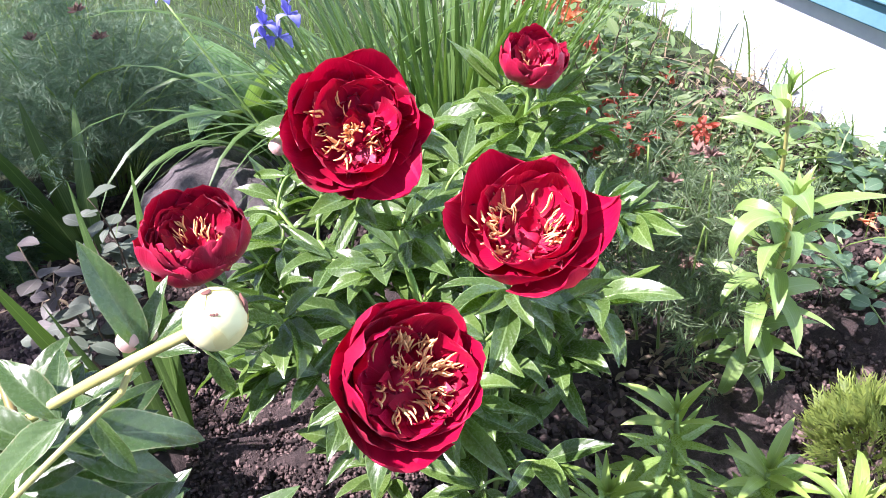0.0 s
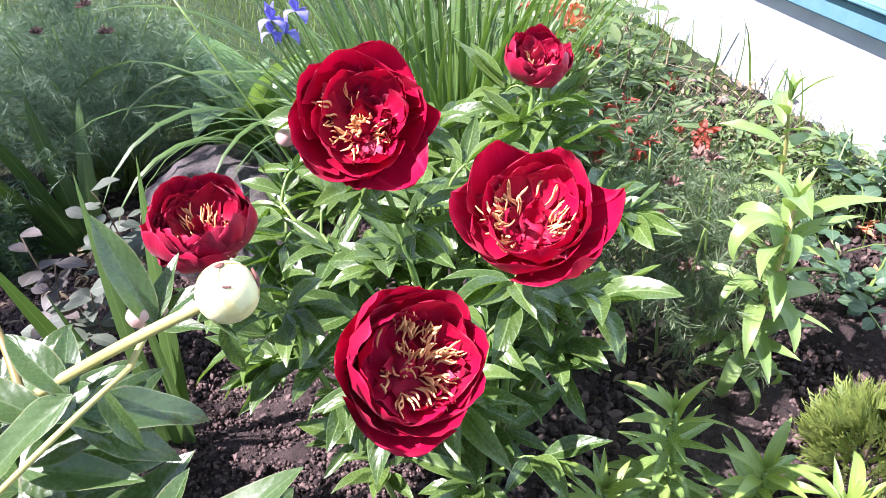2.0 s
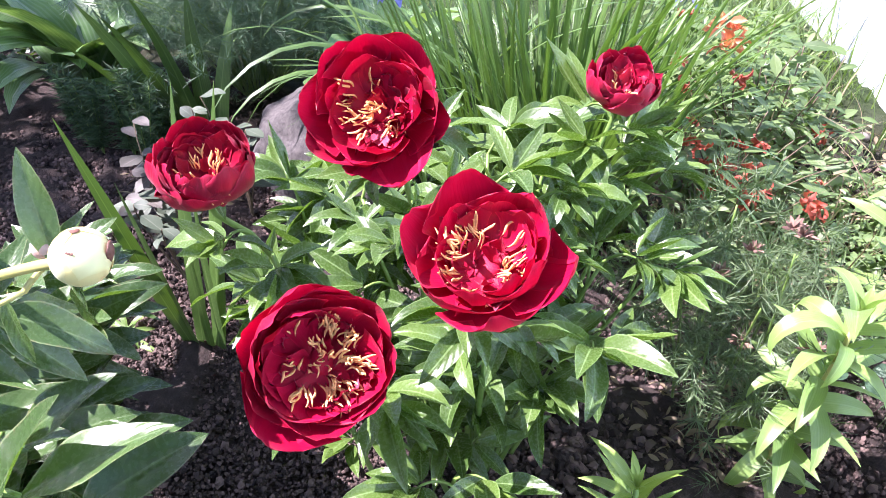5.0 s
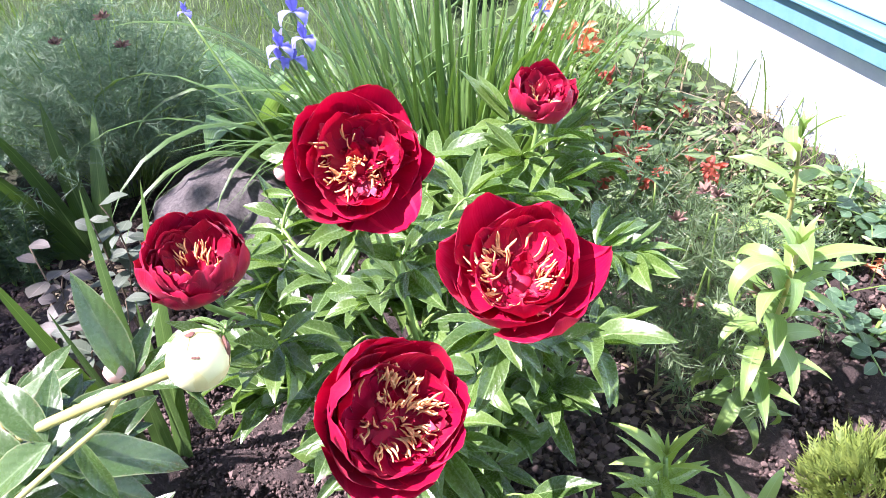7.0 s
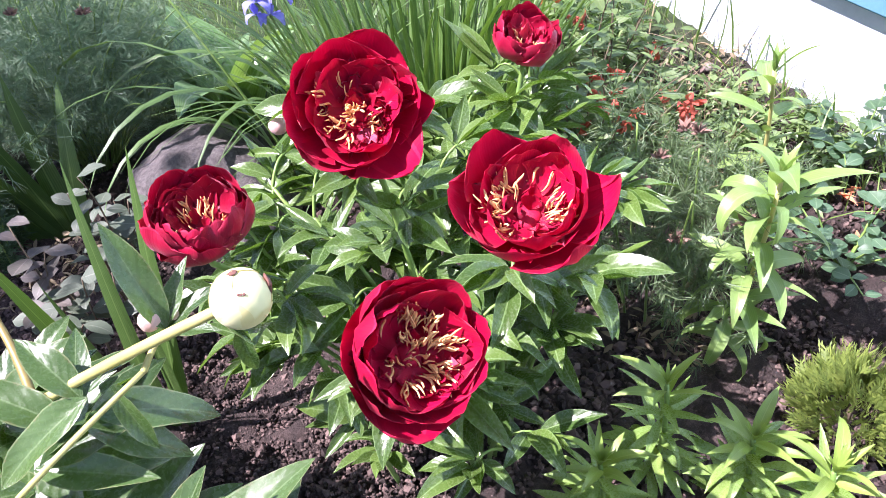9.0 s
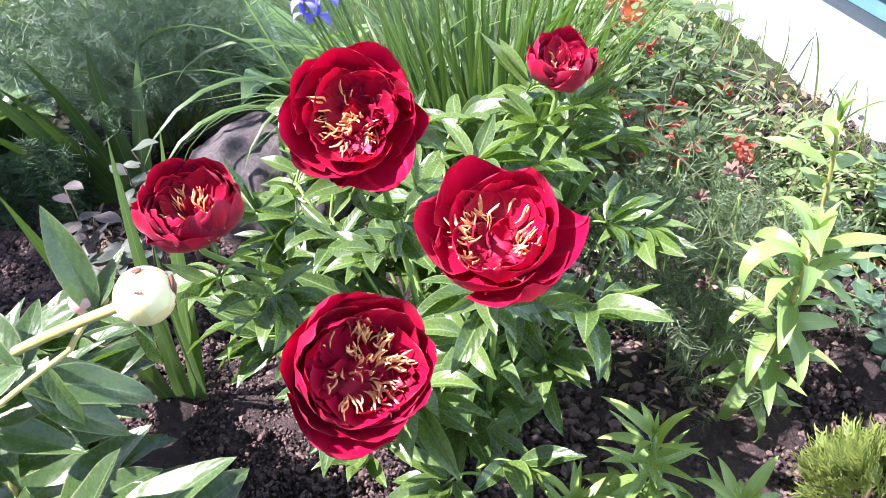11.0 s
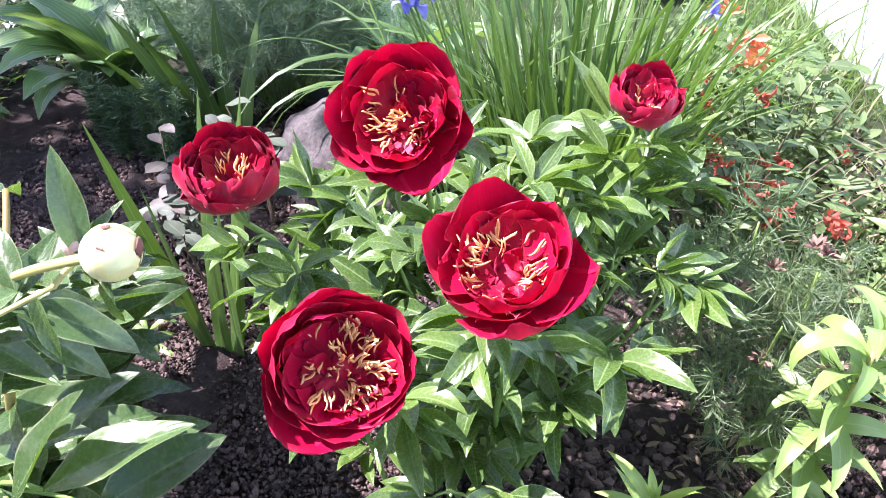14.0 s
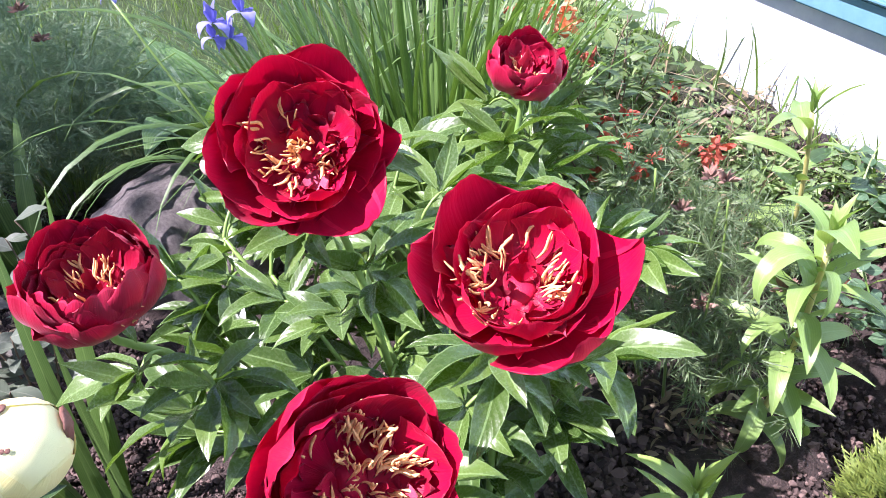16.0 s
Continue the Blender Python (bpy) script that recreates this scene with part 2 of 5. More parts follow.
PEBBLE = plain_material("pebble", (0.12, 0.1, 0.085), (0.28, 0.25, 0.22), 90, 0.8, 0.5, 0.002)
CLOD = plain_material("soil_clod", (0.028, 0.018, 0.016), (0.155, 0.104, 0.092), 120, 0.95, 0.8, 0.003, 6, True)
# the bluish mottling puts dirt and the wall's dappled shade into the colour
PLASTER = plain_material("white_plaster", (0.36, 0.41, 0.5), (0.68, 0.71, 0.76), 16, 0.8, 0.5, 0.003, 7)
TEAL = plain_material("teal_paint", (0.08, 0.2, 0.28), (0.13, 0.28, 0.36), 40, 0.45, 0.2, 0.001)
PALE_BLUE = plain_material("pale_blue_paint", (0.42, 0.62, 0.72), (0.55, 0.74, 0.82), 30, 0.5, 0.2, 0.001)
POST_GREY = plain_material("weathered_wood", (0.25, 0.24, 0.26), (0.42, 0.4, 0.42), 50, 0.8, 0.5, 0.002)


def ground_material():
    m, n, l, bsdf, out = material("soil_and_lawn")
    pos = n.new("ShaderNodeNewGeometry").outputs["Position"]
    big, mid, fine = noise_out(n, l, 5, 4, pos), noise_out(n, l, 60, 5, pos, 0.7), noise_out(n, l, 420, 3, pos, 0.7)
    f = calc(n, l, "ADD", calc(n, l, "MULTIPLY", big, 0.35), calc(n, l, "ADD", calc(n, l, "MULTIPLY", mid, 0.4), calc(n, l, "MULTIPLY", fine, 0.3)))
    soil = ramp(n, l, f, [(0.36, (0.02, 0.0125, 0.0115)), (0.55, (0.064, 0.042, 0.038)), (0.71, (0.18, 0.123, 0.11))])
    lawn = ramp(n, l, f, [(0.35, (0.02, 0.042, 0.008)), (0.7, (0.055, 0.095, 0.02))])
    sep = n.new("ShaderNodeSeparateXYZ")
    l.new(pos, sep.inputs[0])
    front = calc(n, l, "SUBTRACT", -0.4, sep.outputs[1])
    left = calc(n, l, "SUBTRACT", -2.2, sep.outputs[0])
    border = calc(n, l, "MAXIMUM", calc(n, l, "SUBTRACT", sep.outputs[1], 1.6), calc(n, l, "MAXIMUM", front, left))
    edge = calc(n, l, "ADD", border, calc(n, l, "MULTIPLY", big, 0.4))
    l.new(blend(n, l, ramp(n, l, calc(n, l, "MULTIPLY", edge, 2.5), [(0.0, 0.0), (1.0, 1.0)]), soil, lawn), bsdf.inputs["Base Color"])
    bsdf.inputs["Roughness"].default_value = 0.95
    bump(n, l, bsdf, calc(n, l, "ADD", mid, calc(n, l, "MULTIPLY", fine, 0.8)), 1.0, 0.012)
    return m


GROUND = ground_material()

# ---- builders ----
rng = random.Random(7)


def mesh_from(name, verts, faces, mat, uvs=None, smooth=True):
    me = bpy.data.meshes.new(name)
    me.from_pydata([tuple(v) for v in verts], [], [tuple(f) for f in faces])
    if uvs is not None:
        layer = me.uv_layers.new(name="UVMap")
        idx = np.zeros(len(me.loops), int)
        me.loops.foreach_get("vertex_index", idx)
        layer.data.foreach_set("uv", np.asarray(uvs, float)[idx].ravel())
    me.materials.append(mat)
    if smooth:
        me.polygons.foreach_set("use_smooth", [True] * len(me.polygons))
    me.update()
    return me


def grid_mesh(name, P, mat):
    """A sheet from an array of points, rows along it and columns across it."""
    nv, nu = P.shape[:2]
    i = np.arange(nv * nu).reshape(nv, nu)
    faces = np.stack([i[:-1, :-1], i[:-1, 1:], i[1:, 1:], i[1:, :-1]], -1).reshape(-1, 4)
    u, v = np.meshgrid(np.linspace(0, 1, nu), np.linspace(0, 1, nv))
    return mesh_from(name, P.reshape(-1, 3), faces, mat, np.stack([u, v], -1).reshape(-1, 2))


def leaf_points(L, W, fold=0.25, curl=0.5, twist=0.0, wave=0.0, peak=0.45, nu=5, nv=7, seed=0, start=0.0):
    """A leaf from the origin along +y, its upper side towards +z. curl: how far it bends down, in radians."""
    r = random.Random(seed)
    v = np.linspace(0, 1, nv)
    a = math.log(0.5) / math.log(peak)
    w = W / 2 * np.sin(np.pi * np.clip(v, 0.0, 1) ** a) ** 0.85
    w[0], w[-1] = W * 0.04, W * 0.01
    ang = -start + curl * v ** 1.3
    step = L / (nv - 1)
    y = np.concatenate([[0], np.cumsum(np.cos((ang[1:] + ang[:-1]) / 2) * step)])
    z = np.concatenate([[0], -np.cumsum(np.sin((ang[1:] + ang[:-1]) / 2) * step)])
    u = np.linspace(-1, 1, nu)
    ph = r.uniform(0, 6.28)
    P = np.zeros((nv, nu, 3))
    for k in range(nv):
        t = twist * v[k]
        off = u * w[k]
        lift = fold * np.abs(off) + wave * w[k] * np.sin(v[k] * 9 + ph + u * 1.5) * np.abs(u)
        P[k, :, 0] = off * math.cos(t) - lift * math.sin(t)
        up = off * math.sin(t) + lift * math.cos(t)
        P[k, :, 1] = y[k] + up * math.sin(ang[k])
        P[k, :, 2] = z[k] + up * math.cos(ang[k])
    return P


def blade_points(L, W, curl, seed=0, nv=9, fold=0.3, wave=0.06):
    """A strap leaf from the origin up +z, bending towards +y."""
    r = random.Random(seed)
    v = np.linspace(0, 1, nv)
    w = W / 2 * np.minimum(1, (1 - v ** 2.6)) * (0.75 + 0.25 * np.minimum(1, v * 5))
    w[-1] = W * 0.01
    ang = curl * v ** 1.6
    step = L / (nv - 1)
    y = np.concatenate([[0], np.cumsum(np.sin((ang[1:] + ang[:-1]) / 2) * step)])
    z = np.concatenate([[0], np.cumsum(np.cos((ang[1:] + ang[:-1]) / 2) * step)])
    ph, tw = r.uniform(0, 6), r.uniform(-0.7, 0.7)
    P = np.zeros((nv, 3, 3))
    for k in range(nv):
        for j, u in enumerate((-1, 0, 1)):
            off, lift = u * w[k], -fold * abs(u) * w[k]
            t = tw * v[k]
            ox, up = off * math.cos(t), off * math.sin(t) + lift
            P[k, j] = (ox + wave * L * 0.3 * math.sin(v[k] * 3 + ph) * v[k], y[k] - up * math.cos(ang[k]), z[k] + up * math.sin(ang[k]))
    return P


def tube_mesh(name, pts, r0, r1, mat, sides=7):
    """A tapering round stem along points."""
    pts = [Vector(p) for p in pts]
    verts, faces, n = [], [], len(pts)
    side = Vector((1, 0.13, 0.07))
    for k, p in enumerate(pts):
        d = (pts[min(k + 1, n - 1)] - pts[max(k - 1, 0)]).normalized()
        a = side - d * side.dot(d)
        a.normalize()
        b = d.cross(a)
        r = r0 + (r1 - r0) * k / (n - 1)
        for s in range(sides):
            t = 2 * math.pi * s / sides
            verts.append(p + (a * math.cos(t) + b * math.sin(t)) * r)
    for k in range(n - 1):
        for s in range(sides):
            q = (s + 1) % sides
            faces.append((k * sides + s, k * sides + q, (k + 1) * sides + q, (k + 1) * sides + s))
    faces.append(tuple(range((n - 1) * sides, n * sides)))
    return mesh_from(name, verts, faces, mat)


def curve_pts(a, b, bow=(0, 0, 0), n=9):
    a, b, bow = Vector(a), Vector(b), Vector(bow)
    return [a.lerp(b, k / (n - 1)) + bow * (4 * (k / (n - 1)) * (1 - k / (n - 1))) for k in range(n)]


def part(name, me, parent, m=None, label=""):
    """Links a mesh as one object under a thing or under one of its parts, at a pose in the world."""
    ob = new(name, me)
    if parent is not None:
        ob.parent = parent
        ob.matrix_parent_inverse = WORLD_INVERSE[parent.name]
    if m is not None:
        ob.matrix_basis = m
    WORLD_INVERSE[ob.name] = m.inverted() if m is not None else Matrix()
    return tagged(ob, label)


WORLD_INVERSE = {}


def thing(name, at, label, category, group="", kind=""):
    """An empty at the base of a thing, to hold its parts."""
    ob = new(name)
    ob.empty_display_size = 0.02
    ob.matrix_basis = Matrix.Translation(at)
    WORLD_INVERSE[ob.name] = Matrix.Translation(at).inverted()
    return tagged(ob, label, category, group, kind)


def aim(at, along, up=(0, 0, 1), roll=0.0, scale=1.0):
    """A pose at a place with its +y along a direction and its +z as near as can be to up."""
    y = Vector(along).normalized()
    u = Vector(up)
    z = u - y * u.dot(y)
    if z.length < 1e-4:
        z = Vector((1, 0, 0)) - y * y.x
    z.normalize()
    m = Matrix((y.cross(z), y, z)).transposed().to_4x4()
    return Matrix.Translation(at) @ m @ Matrix.Rotation(roll, 4, "Y") @ Matrix.Scale(scale, 4)


def smooth_step(x):
    x = min(1, max(0, x))
    return x * x * (3 - 2 * x)


WALL_A, WALL_DIR = Vector((0.757, 1.198, 0)), Vector((-0.321, 0.947, 0))
WALL_N = Vector((-0.947, -0.321, 0))


def gz(x, y):
    """The height of the ground: nearly level, rising to the house."""
    s = -((x - WALL_A.x) * WALL_N.x + (y - WALL_A.y) * WALL_N.y)
    return 0.07 + 0.13 * smooth_step((s + 0.5) / 0.48)

# ---- ground and house ----
def lattice(x, y, size, seed):
    """Smooth random heights between 0 and 1 over a plane."""
    r = np.random.default_rng(seed).random((64, 64))
    a, b = x / size, y / size
    i, j = np.floor(a).astype(int), np.floor(b).astype(int)
    f, g = a - i, b - j
    f, g = f * f * (3 - 2 * f), g * g * (3 - 2 * g)
    pick = lambda p, q: r[p % 64, q % 64]
    return (pick(i, j) * (1 - f) + pick(i + 1, j) * f) * (1 - g) + (pick(i, j + 1) * (1 - f) + pick(i + 1, j + 1) * f) * g


def spread(lo, hi, step, far):
    mid = list(np.arange(lo, hi, step))
    out, d, a, b = [], step, lo, hi
    left, right = [], []
    while d < far:
        d *= 1.35
        a, b = a - d, b + d
        left.append(a)
        right.append(b)
    return np.array(left[::-1] + mid + right)


def build_ground():
    xs, ys = spread(-1.6, 1.1, 0.011, 60), spread(0.1, 2.0, 0.011, 60)
    X, Y = np.meshgrid(xs, ys)
    s = -((X - WALL_A.x) * WALL_N.x + (Y - WALL_A.y) * WALL_N.y)
    t = np.clip((s + 0.5) / 0.48, 0, 1)
    Z = 0.07 + 0.13 * t * t * (3 - 2 * t)
    near = np.clip((2.0 - np.abs(X)) * 2, 0, 1) * np.clip((2.3 - Y) * 2, 0, 1) * np.clip((Y + 0.1) * 4, 0, 1)
    rough = (lattice(X, Y, 0.16, 1) - 0.5) * 0.03 + (lattice(X, Y, 0.05, 2) - 0.5) * 0.022 + (lattice(X, Y, 0.022, 3) - 0.5) * 0.016
    P = np.stack([X, Y, Z + rough * near], -1)
    ob = new("ground", grid_mesh("ground", P, GROUND))
    tagged(ob, "dark crumbly garden soil running into a mown lawn", "ground", kind="structure")


build_ground()


def lump_mesh(name, seed, mat, rough=0.35, sub=1, flat=0.75):
    """An irregular stone or clod about one unit in radius."""
    bm = bmesh.new()
    bmesh.ops.create_icosphere(bm, subdivisions=sub, radius=1)
    off = Vector((seed * 3.1, seed * 1.7, seed * 0.9))
    for v in bm.verts:
        v.co *= 1 + rough * (noise.noise(v.co * 1.1 + off) + 0.5 * noise.noise(v.co * 2.7 + off))
        v.co.z *= flat
    me = bpy.data.meshes.new(name)
    bm.to_mesh(me)
    bm.free()
    me.materials.append(mat)
    me.polygons.foreach_set("use_smooth", [sub > 1] * len(me.polygons))
    return me


def joined(name, mesh_list, mat, poses, uv=True):
    """Many copies of small meshes joined into one mesh."""
    V, F, U, base = [], [], [], 0
    cache = []
    for me in mesh_list:
        co = np.zeros(len(me.vertices) * 3)
        me.vertices.foreach_get("co", co)
        uvs = np.zeros((len(me.vertices), 2))
        if me.uv_layers:
            li = np.zeros(len(me.loops), int)
            me.loops.foreach_get("vertex_index", li)
            lu = np.zeros(len(me.loops) * 2)
            me.uv_layers[0].data.foreach_get("uv", lu)
            uvs[li] = lu.reshape(-1, 2)
        cache.append((co.reshape(-1, 3), [tuple(p.vertices) for p in me.polygons], uvs))
    for k, m in poses:
        co, fs, uvs = cache[k % len(cache)]
        M = np.array(m)
        V.append(co @ M[:3, :3].T + M[:3, 3])
        F.extend([tuple(i + base for i in f) for f in fs])
        U.append(uvs)
        base += len(co)
    return mesh_from(name, np.concatenate(V), F, mat, np.concatenate(U) if uv else None, uv)


def build_soil_details():
    clods = [lump_mesh("clod", k, CLOD, 0.75, 1, 0.85) for k in range(6)]
    poses = []
    for k in range(11000):
        x, y = rng.uniform(-1.35, 0.75), rng.uniform(0.15, 1.5)
        s = rng.choice((0.002, 0.003, 0.0035, 0.0045, 0.0065)) * rng.uniform(0.7, 1.3)
        m = Matrix.Translation((x, y, gz(x, y) + s * 0.2 + 0.003)) @ Euler((rng.uniform(0, 6), rng.uniform(0, 6), rng.uniform(0, 6))).to_matrix().to_4x4() @ Matrix.Scale(s, 4)
        poses.append((k, m))
    for k in range(13000):
        x, y = rng.uniform(-0.85, 0.5), rng.uniform(0.25, 1.0)
        s = rng.uniform(0.0015, 0.0045)
        poses.append((k, Matrix.Translation((x, y, gz(x, y) + rng.uniform(0.001, 0.009))) @ Euler((rng.uniform(0, 6), rng.uniform(0, 6), 0)).to_matrix().to_4x4() @ Matrix.Scale(s, 4)))
    for k in range(9000):
        x, y = rng.uniform(-0.7, 0.05), rng.uniform(0.38, 0.8)
        s = rng.uniform(0.001, 0.0035) if k % 60 else rng.uniform(0.005, 0.008)
        poses.append((k, Matrix.Translation((x, y, gz(x, y) + rng.uniform(0.002, 0.011))) @ Euler((rng.uniform(0, 6), rng.uniform(0, 6), 0)).to_matrix().to_4x4() @ Matrix.Scale(s, 4)))
    for k in range(6000):
        x, y = rng.uniform(0.02, 0.7), rng.uniform(0.38, 1.0)
        s = rng.uniform(0.0015, 0.005) if k % 40 else rng.uniform(0.006, 0.011)
        poses.append((k, Matrix.Translation((x, y, gz(x, y) + rng.uniform(0.001, 0.01))) @ Euler((rng.uniform(0, 6), rng.uniform(0, 6), 0)).to_matrix().to_4x4() @ Matrix.Scale(s, 4)))
    for k in range(520):
        x, y = rng.gauss(0.115, 0.06), rng.gauss(0.72, 0.05)
        s = rng.uniform(0.004, 0.011)
        poses.append((k, Matrix.Translation((x, y, gz(x, y) + rng.uniform(0, 0.02))) @ Euler((rng.uniform(0, 6), rng.uniform(0, 6), 0)).to_matrix().to_4x4() @ Matrix.Scale(s, 4)))
    for k in range(7000):
        x, y = rng.uniform(-1.25, -0.5), rng.uniform(0.62, 1.15)
        s = rng.uniform(0.002, 0.0065)
        poses.append((k, Matrix.Translation((x, y, gz(x, y) + rng.uniform(0.002, 0.012))) @ Euler((rng.uniform(0, 6), rng.uniform(0, 6), 0)).to_matrix().to_4x4() @ Matrix.Scale(s, 4)))
    ob = new("soil_crumbs", joined("soil_crumbs", clods, CLOD, poses, False))
    tagged(ob, "loose dark brown crumbs and clods of garden soil", "soil", kind="stuff")
    stones = [lump_mesh("pebble", 20 + k, PEBBLE, 0.3, 2, 0.7) for k in range(3)]
    for x, y, s in ((-0.86, 0.93, 0.012), (-0.62, 0.78, 0.008), (-0.74, 0.66, 0.006), (0.15, 0.63, 0.007), (-0.48, 0.56, 0.007), (0.56, 1.5, 0.016),
                    (0.52, 1.62, 0.014), (0.58, 1.38, 0.012), (0.3, 0.62, 0.008)):
        ob = new("pebble", stones[int(s * 1000) % 3])
        ob.matrix_basis = Matrix.Translation((x, y, gz(x, y) + s * 0.35)) @ Matrix.Rotation(s * 300, 4, "Z") @ Matrix.Scale(s, 4)
        tagged(ob, "small grey-brown pebble lying on the soil", "pebble", "pebbles on the soil")


build_soil_details()


def slab(name, a, b, low, high, back, front, mat, parent=None, label="", rounded=0.004):
    """A board or wall along the house's face from a to b metres, between two heights; front: how far it stands proud."""
    bm = bmesh.new()
    bmesh.ops.create_cube(bm, size=1)
    for v in bm.verts:
        v.co = Vector(((v.co.x + 0.5) * (b - a) + a, (v.co.y + 0.5) * (front + back) - back, (v.co.z + 0.5) * (high - low) + low))
    bmesh.ops.bevel(bm, geom=bm.edges[:], offset=rounded, segments=2, affect="EDGES")
    turn = Matrix((WALL_DIR, WALL_N, Vector((0, 0, 1)))).transposed().to_4x4()
    for v in bm.verts:
        v.co = WALL_A + turn @ v.co
    bmesh.ops.recalc_face_normals(bm, faces=bm.faces[:])
    me = bpy.data.meshes.new(name)
    bm.to_mesh(me)
    bm.free()
    me.materials.append(mat)
    if parent is None:
        return new(name, me)
    return part(name, me, parent, None, label)


def build_house():
    base = WALL_A + WALL_DIR * 0.5
    house = thing("house", (base.x, base.y, 0.15), "white plastered house plinth with teal drip board and pale blue cladding", "house")
    slab("plinth", -3.0, 1.9, -0.1, 0.426, 0.3, 0.0, PLASTER, house, "white plaster, mottled with dirt and painted bluish shade")
    slab("drip_board", -3.0, 1.9, 0.428, 0.476, 0.05, 0.03, TEAL, house, "teal painted board")
    slab("drip_board_ledge", -3.0, 1.9, 0.478, 0.489, 0.05, 0.045, TEAL, house)
    for k in range(17):
        slab("cladding_board", -3.0, 1.9, 0.491 + k * 0.12, 0.607 + k * 0.12, 0.1, 0.004 + 0.004 * (k % 2), PALE_BLUE, house, rounded=0.006)
    slab("inner_wall", -3.0, 1.895, -0.1, 2.5, 4.0, -0.305, PLASTER, house)
    slab("roof", -3.2, 2.1, 2.56, 2.64, 4.2, 0.2, POST_GREY, house, "flat grey weathered roof edge", 0.02)


build_house()


def build_boulder():
    me = lump_mesh("boulder", 4, ROCK, 0.28, 5, 0.75)
    for v in me.vertices:
        v.co += v.co.normalized() * 0.03 * (noise.noise(v.co * 5) + 0.6 * noise.noise(v.co * 11))
    ob = new("boulder", me)
    ob.matrix_basis = Matrix.Translation((-0.53, 1.235, 0.094)) @ Matrix.Rotation(0.3, 4, "Z") @ Matrix.Diagonal((0.17, 0.17, 0.235, 1))
    tagged(ob, "rounded grey granite boulder half sunk in the soil", "boulder")


build_boulder()


# ---- red peony ----
def petal_points(L, W, o0, curl, cup, ruffle, seed, nu=13, nv=12, notch=0.03, bend=1.15, pleats=1.0, corner=0.4):
    """A rounded, spoon-shaped petal that leaves the flower's axis at o0 degrees and bends by curl degrees; radial direction +y, the axis +z."""
    r = random.Random(seed)
    p = [r.uniform(0, 6.28) for _ in range(8)]
    v, u = np.linspace(0, 1, nv) ** 0.9, np.linspace(-1, 1, nu)
    peak = r.uniform(0.52, 0.64)
    rise = np.minimum(1, np.maximum(v / peak, 0.02)) ** 0.62
    fall = np.clip(1 - (np.maximum(0, v - peak) / (1.0 + 0.17 * (1 - corner) ** 1.5 - peak)) ** 2.2, 0, 1) ** 0.55
    shape = np.maximum(rise * fall, 0.1)
    w = W / 2 * shape
    lobe = r.uniform(-0.35, 0.35)
    P = np.zeros((nv, nu, 3))
    for j, uu in enumerate(u):
        edge = 1 + notch * (math.sin(2.1 * uu + p[0]) + 0.6 * math.sin(4.6 * uu + p[1]) + 0.25 * math.sin(11 * uu + p[6])) - notch * 1.6 * math.exp(-((uu - lobe) / 0.13) ** 2)
        along = (v - corner * abs(uu) ** 2.2 * v ** 3.2) * (1 + (edge - 1) * v ** 2)
        th = np.radians(o0 + curl * along ** bend + ruffle * 170 * np.sin(uu * 2.4 + p[2]) * v ** 2.5)
        step = np.diff(along) * L
        rad = np.concatenate([[0], np.cumsum(np.sin((th[1:] + th[:-1]) / 2) * step)])
        ax = np.concatenate([[0], np.cumsum(np.cos((th[1:] + th[:-1]) / 2) * step)])
        phi = uu * shape * cup
        k = cup / (W / 2)
        tang, inward = np.sin(phi) / k, (1 - np.cos(phi)) / k
        rip = ruffle * (np.sin(uu * 4.5 + p[3] + v * 3) + 0.6 * np.sin(uu * 9.5 + p[4] + v * 5) + 0.35 * np.sin(uu * 19 + p[7])) * v ** 3 * 0.3
        crease = 0.03 * np.exp(-(uu / 0.12) ** 2) * np.sin(np.pi * v)
        pleat = pleats * 0.012 * np.sin(uu * 6.5 + p[5] + v * 1.5) * np.sin(np.pi * v) + pleats * 0.006 * np.sin(uu * 14 + p[1]) * v ** 2
        inward = inward + (rip - crease + pleat) * L
        P[:, j, 0] = tang
        P[:, j, 1] = rad - inward * np.cos(th)
        P[:, j, 2] = ax + inward * np.sin(th)
    return P


def reach_of(L, o0, curl, bend):
    """How far a petal of some length reaches from the flower's axis."""
    th = np.radians(o0 + curl * np.linspace(0, 1, 40) ** bend)
    return L * max(0.05, float(np.maximum.accumulate(np.cumsum(np.sin(th)) / 40)[-1]))


def stamen_mesh(seed):
    """One stamen along +y: a thin filament and a long, curled, flattened anther."""
    r = random.Random(seed)
    bend, kink, ph = r.uniform(-0.35, 0.35), r.uniform(0.0006, 0.0018), r.uniform(0, 6.28)
    n = 9
    pts = [(bend * 0.014 * t * t + kink * math.sin(6 * t + ph), 0.02 * t, 0.0022 * math.sin(3.4 * t + ph)) for t in np.linspace(0, 1, n)]
    me = tube_mesh("stamen", pts, 0.001, 0.001, STAMEN, 5)
    for q, v in enumerate(me.vertices):
        k = q // 5
        c = Vector(pts[k])
        swell = (0.35, 0.4, 0.6, 1.0, 1.15, 1.1, 1.1, 0.9, 0.4)[k]
        v.co = Vector((c.x + (v.co.x - c.x) * swell * 1.1, v.co.y, c.z + (v.co.z - c.z) * swell * 0.7))
    return me


STAMENS = [stamen_mesh(k) for k in range(8)]


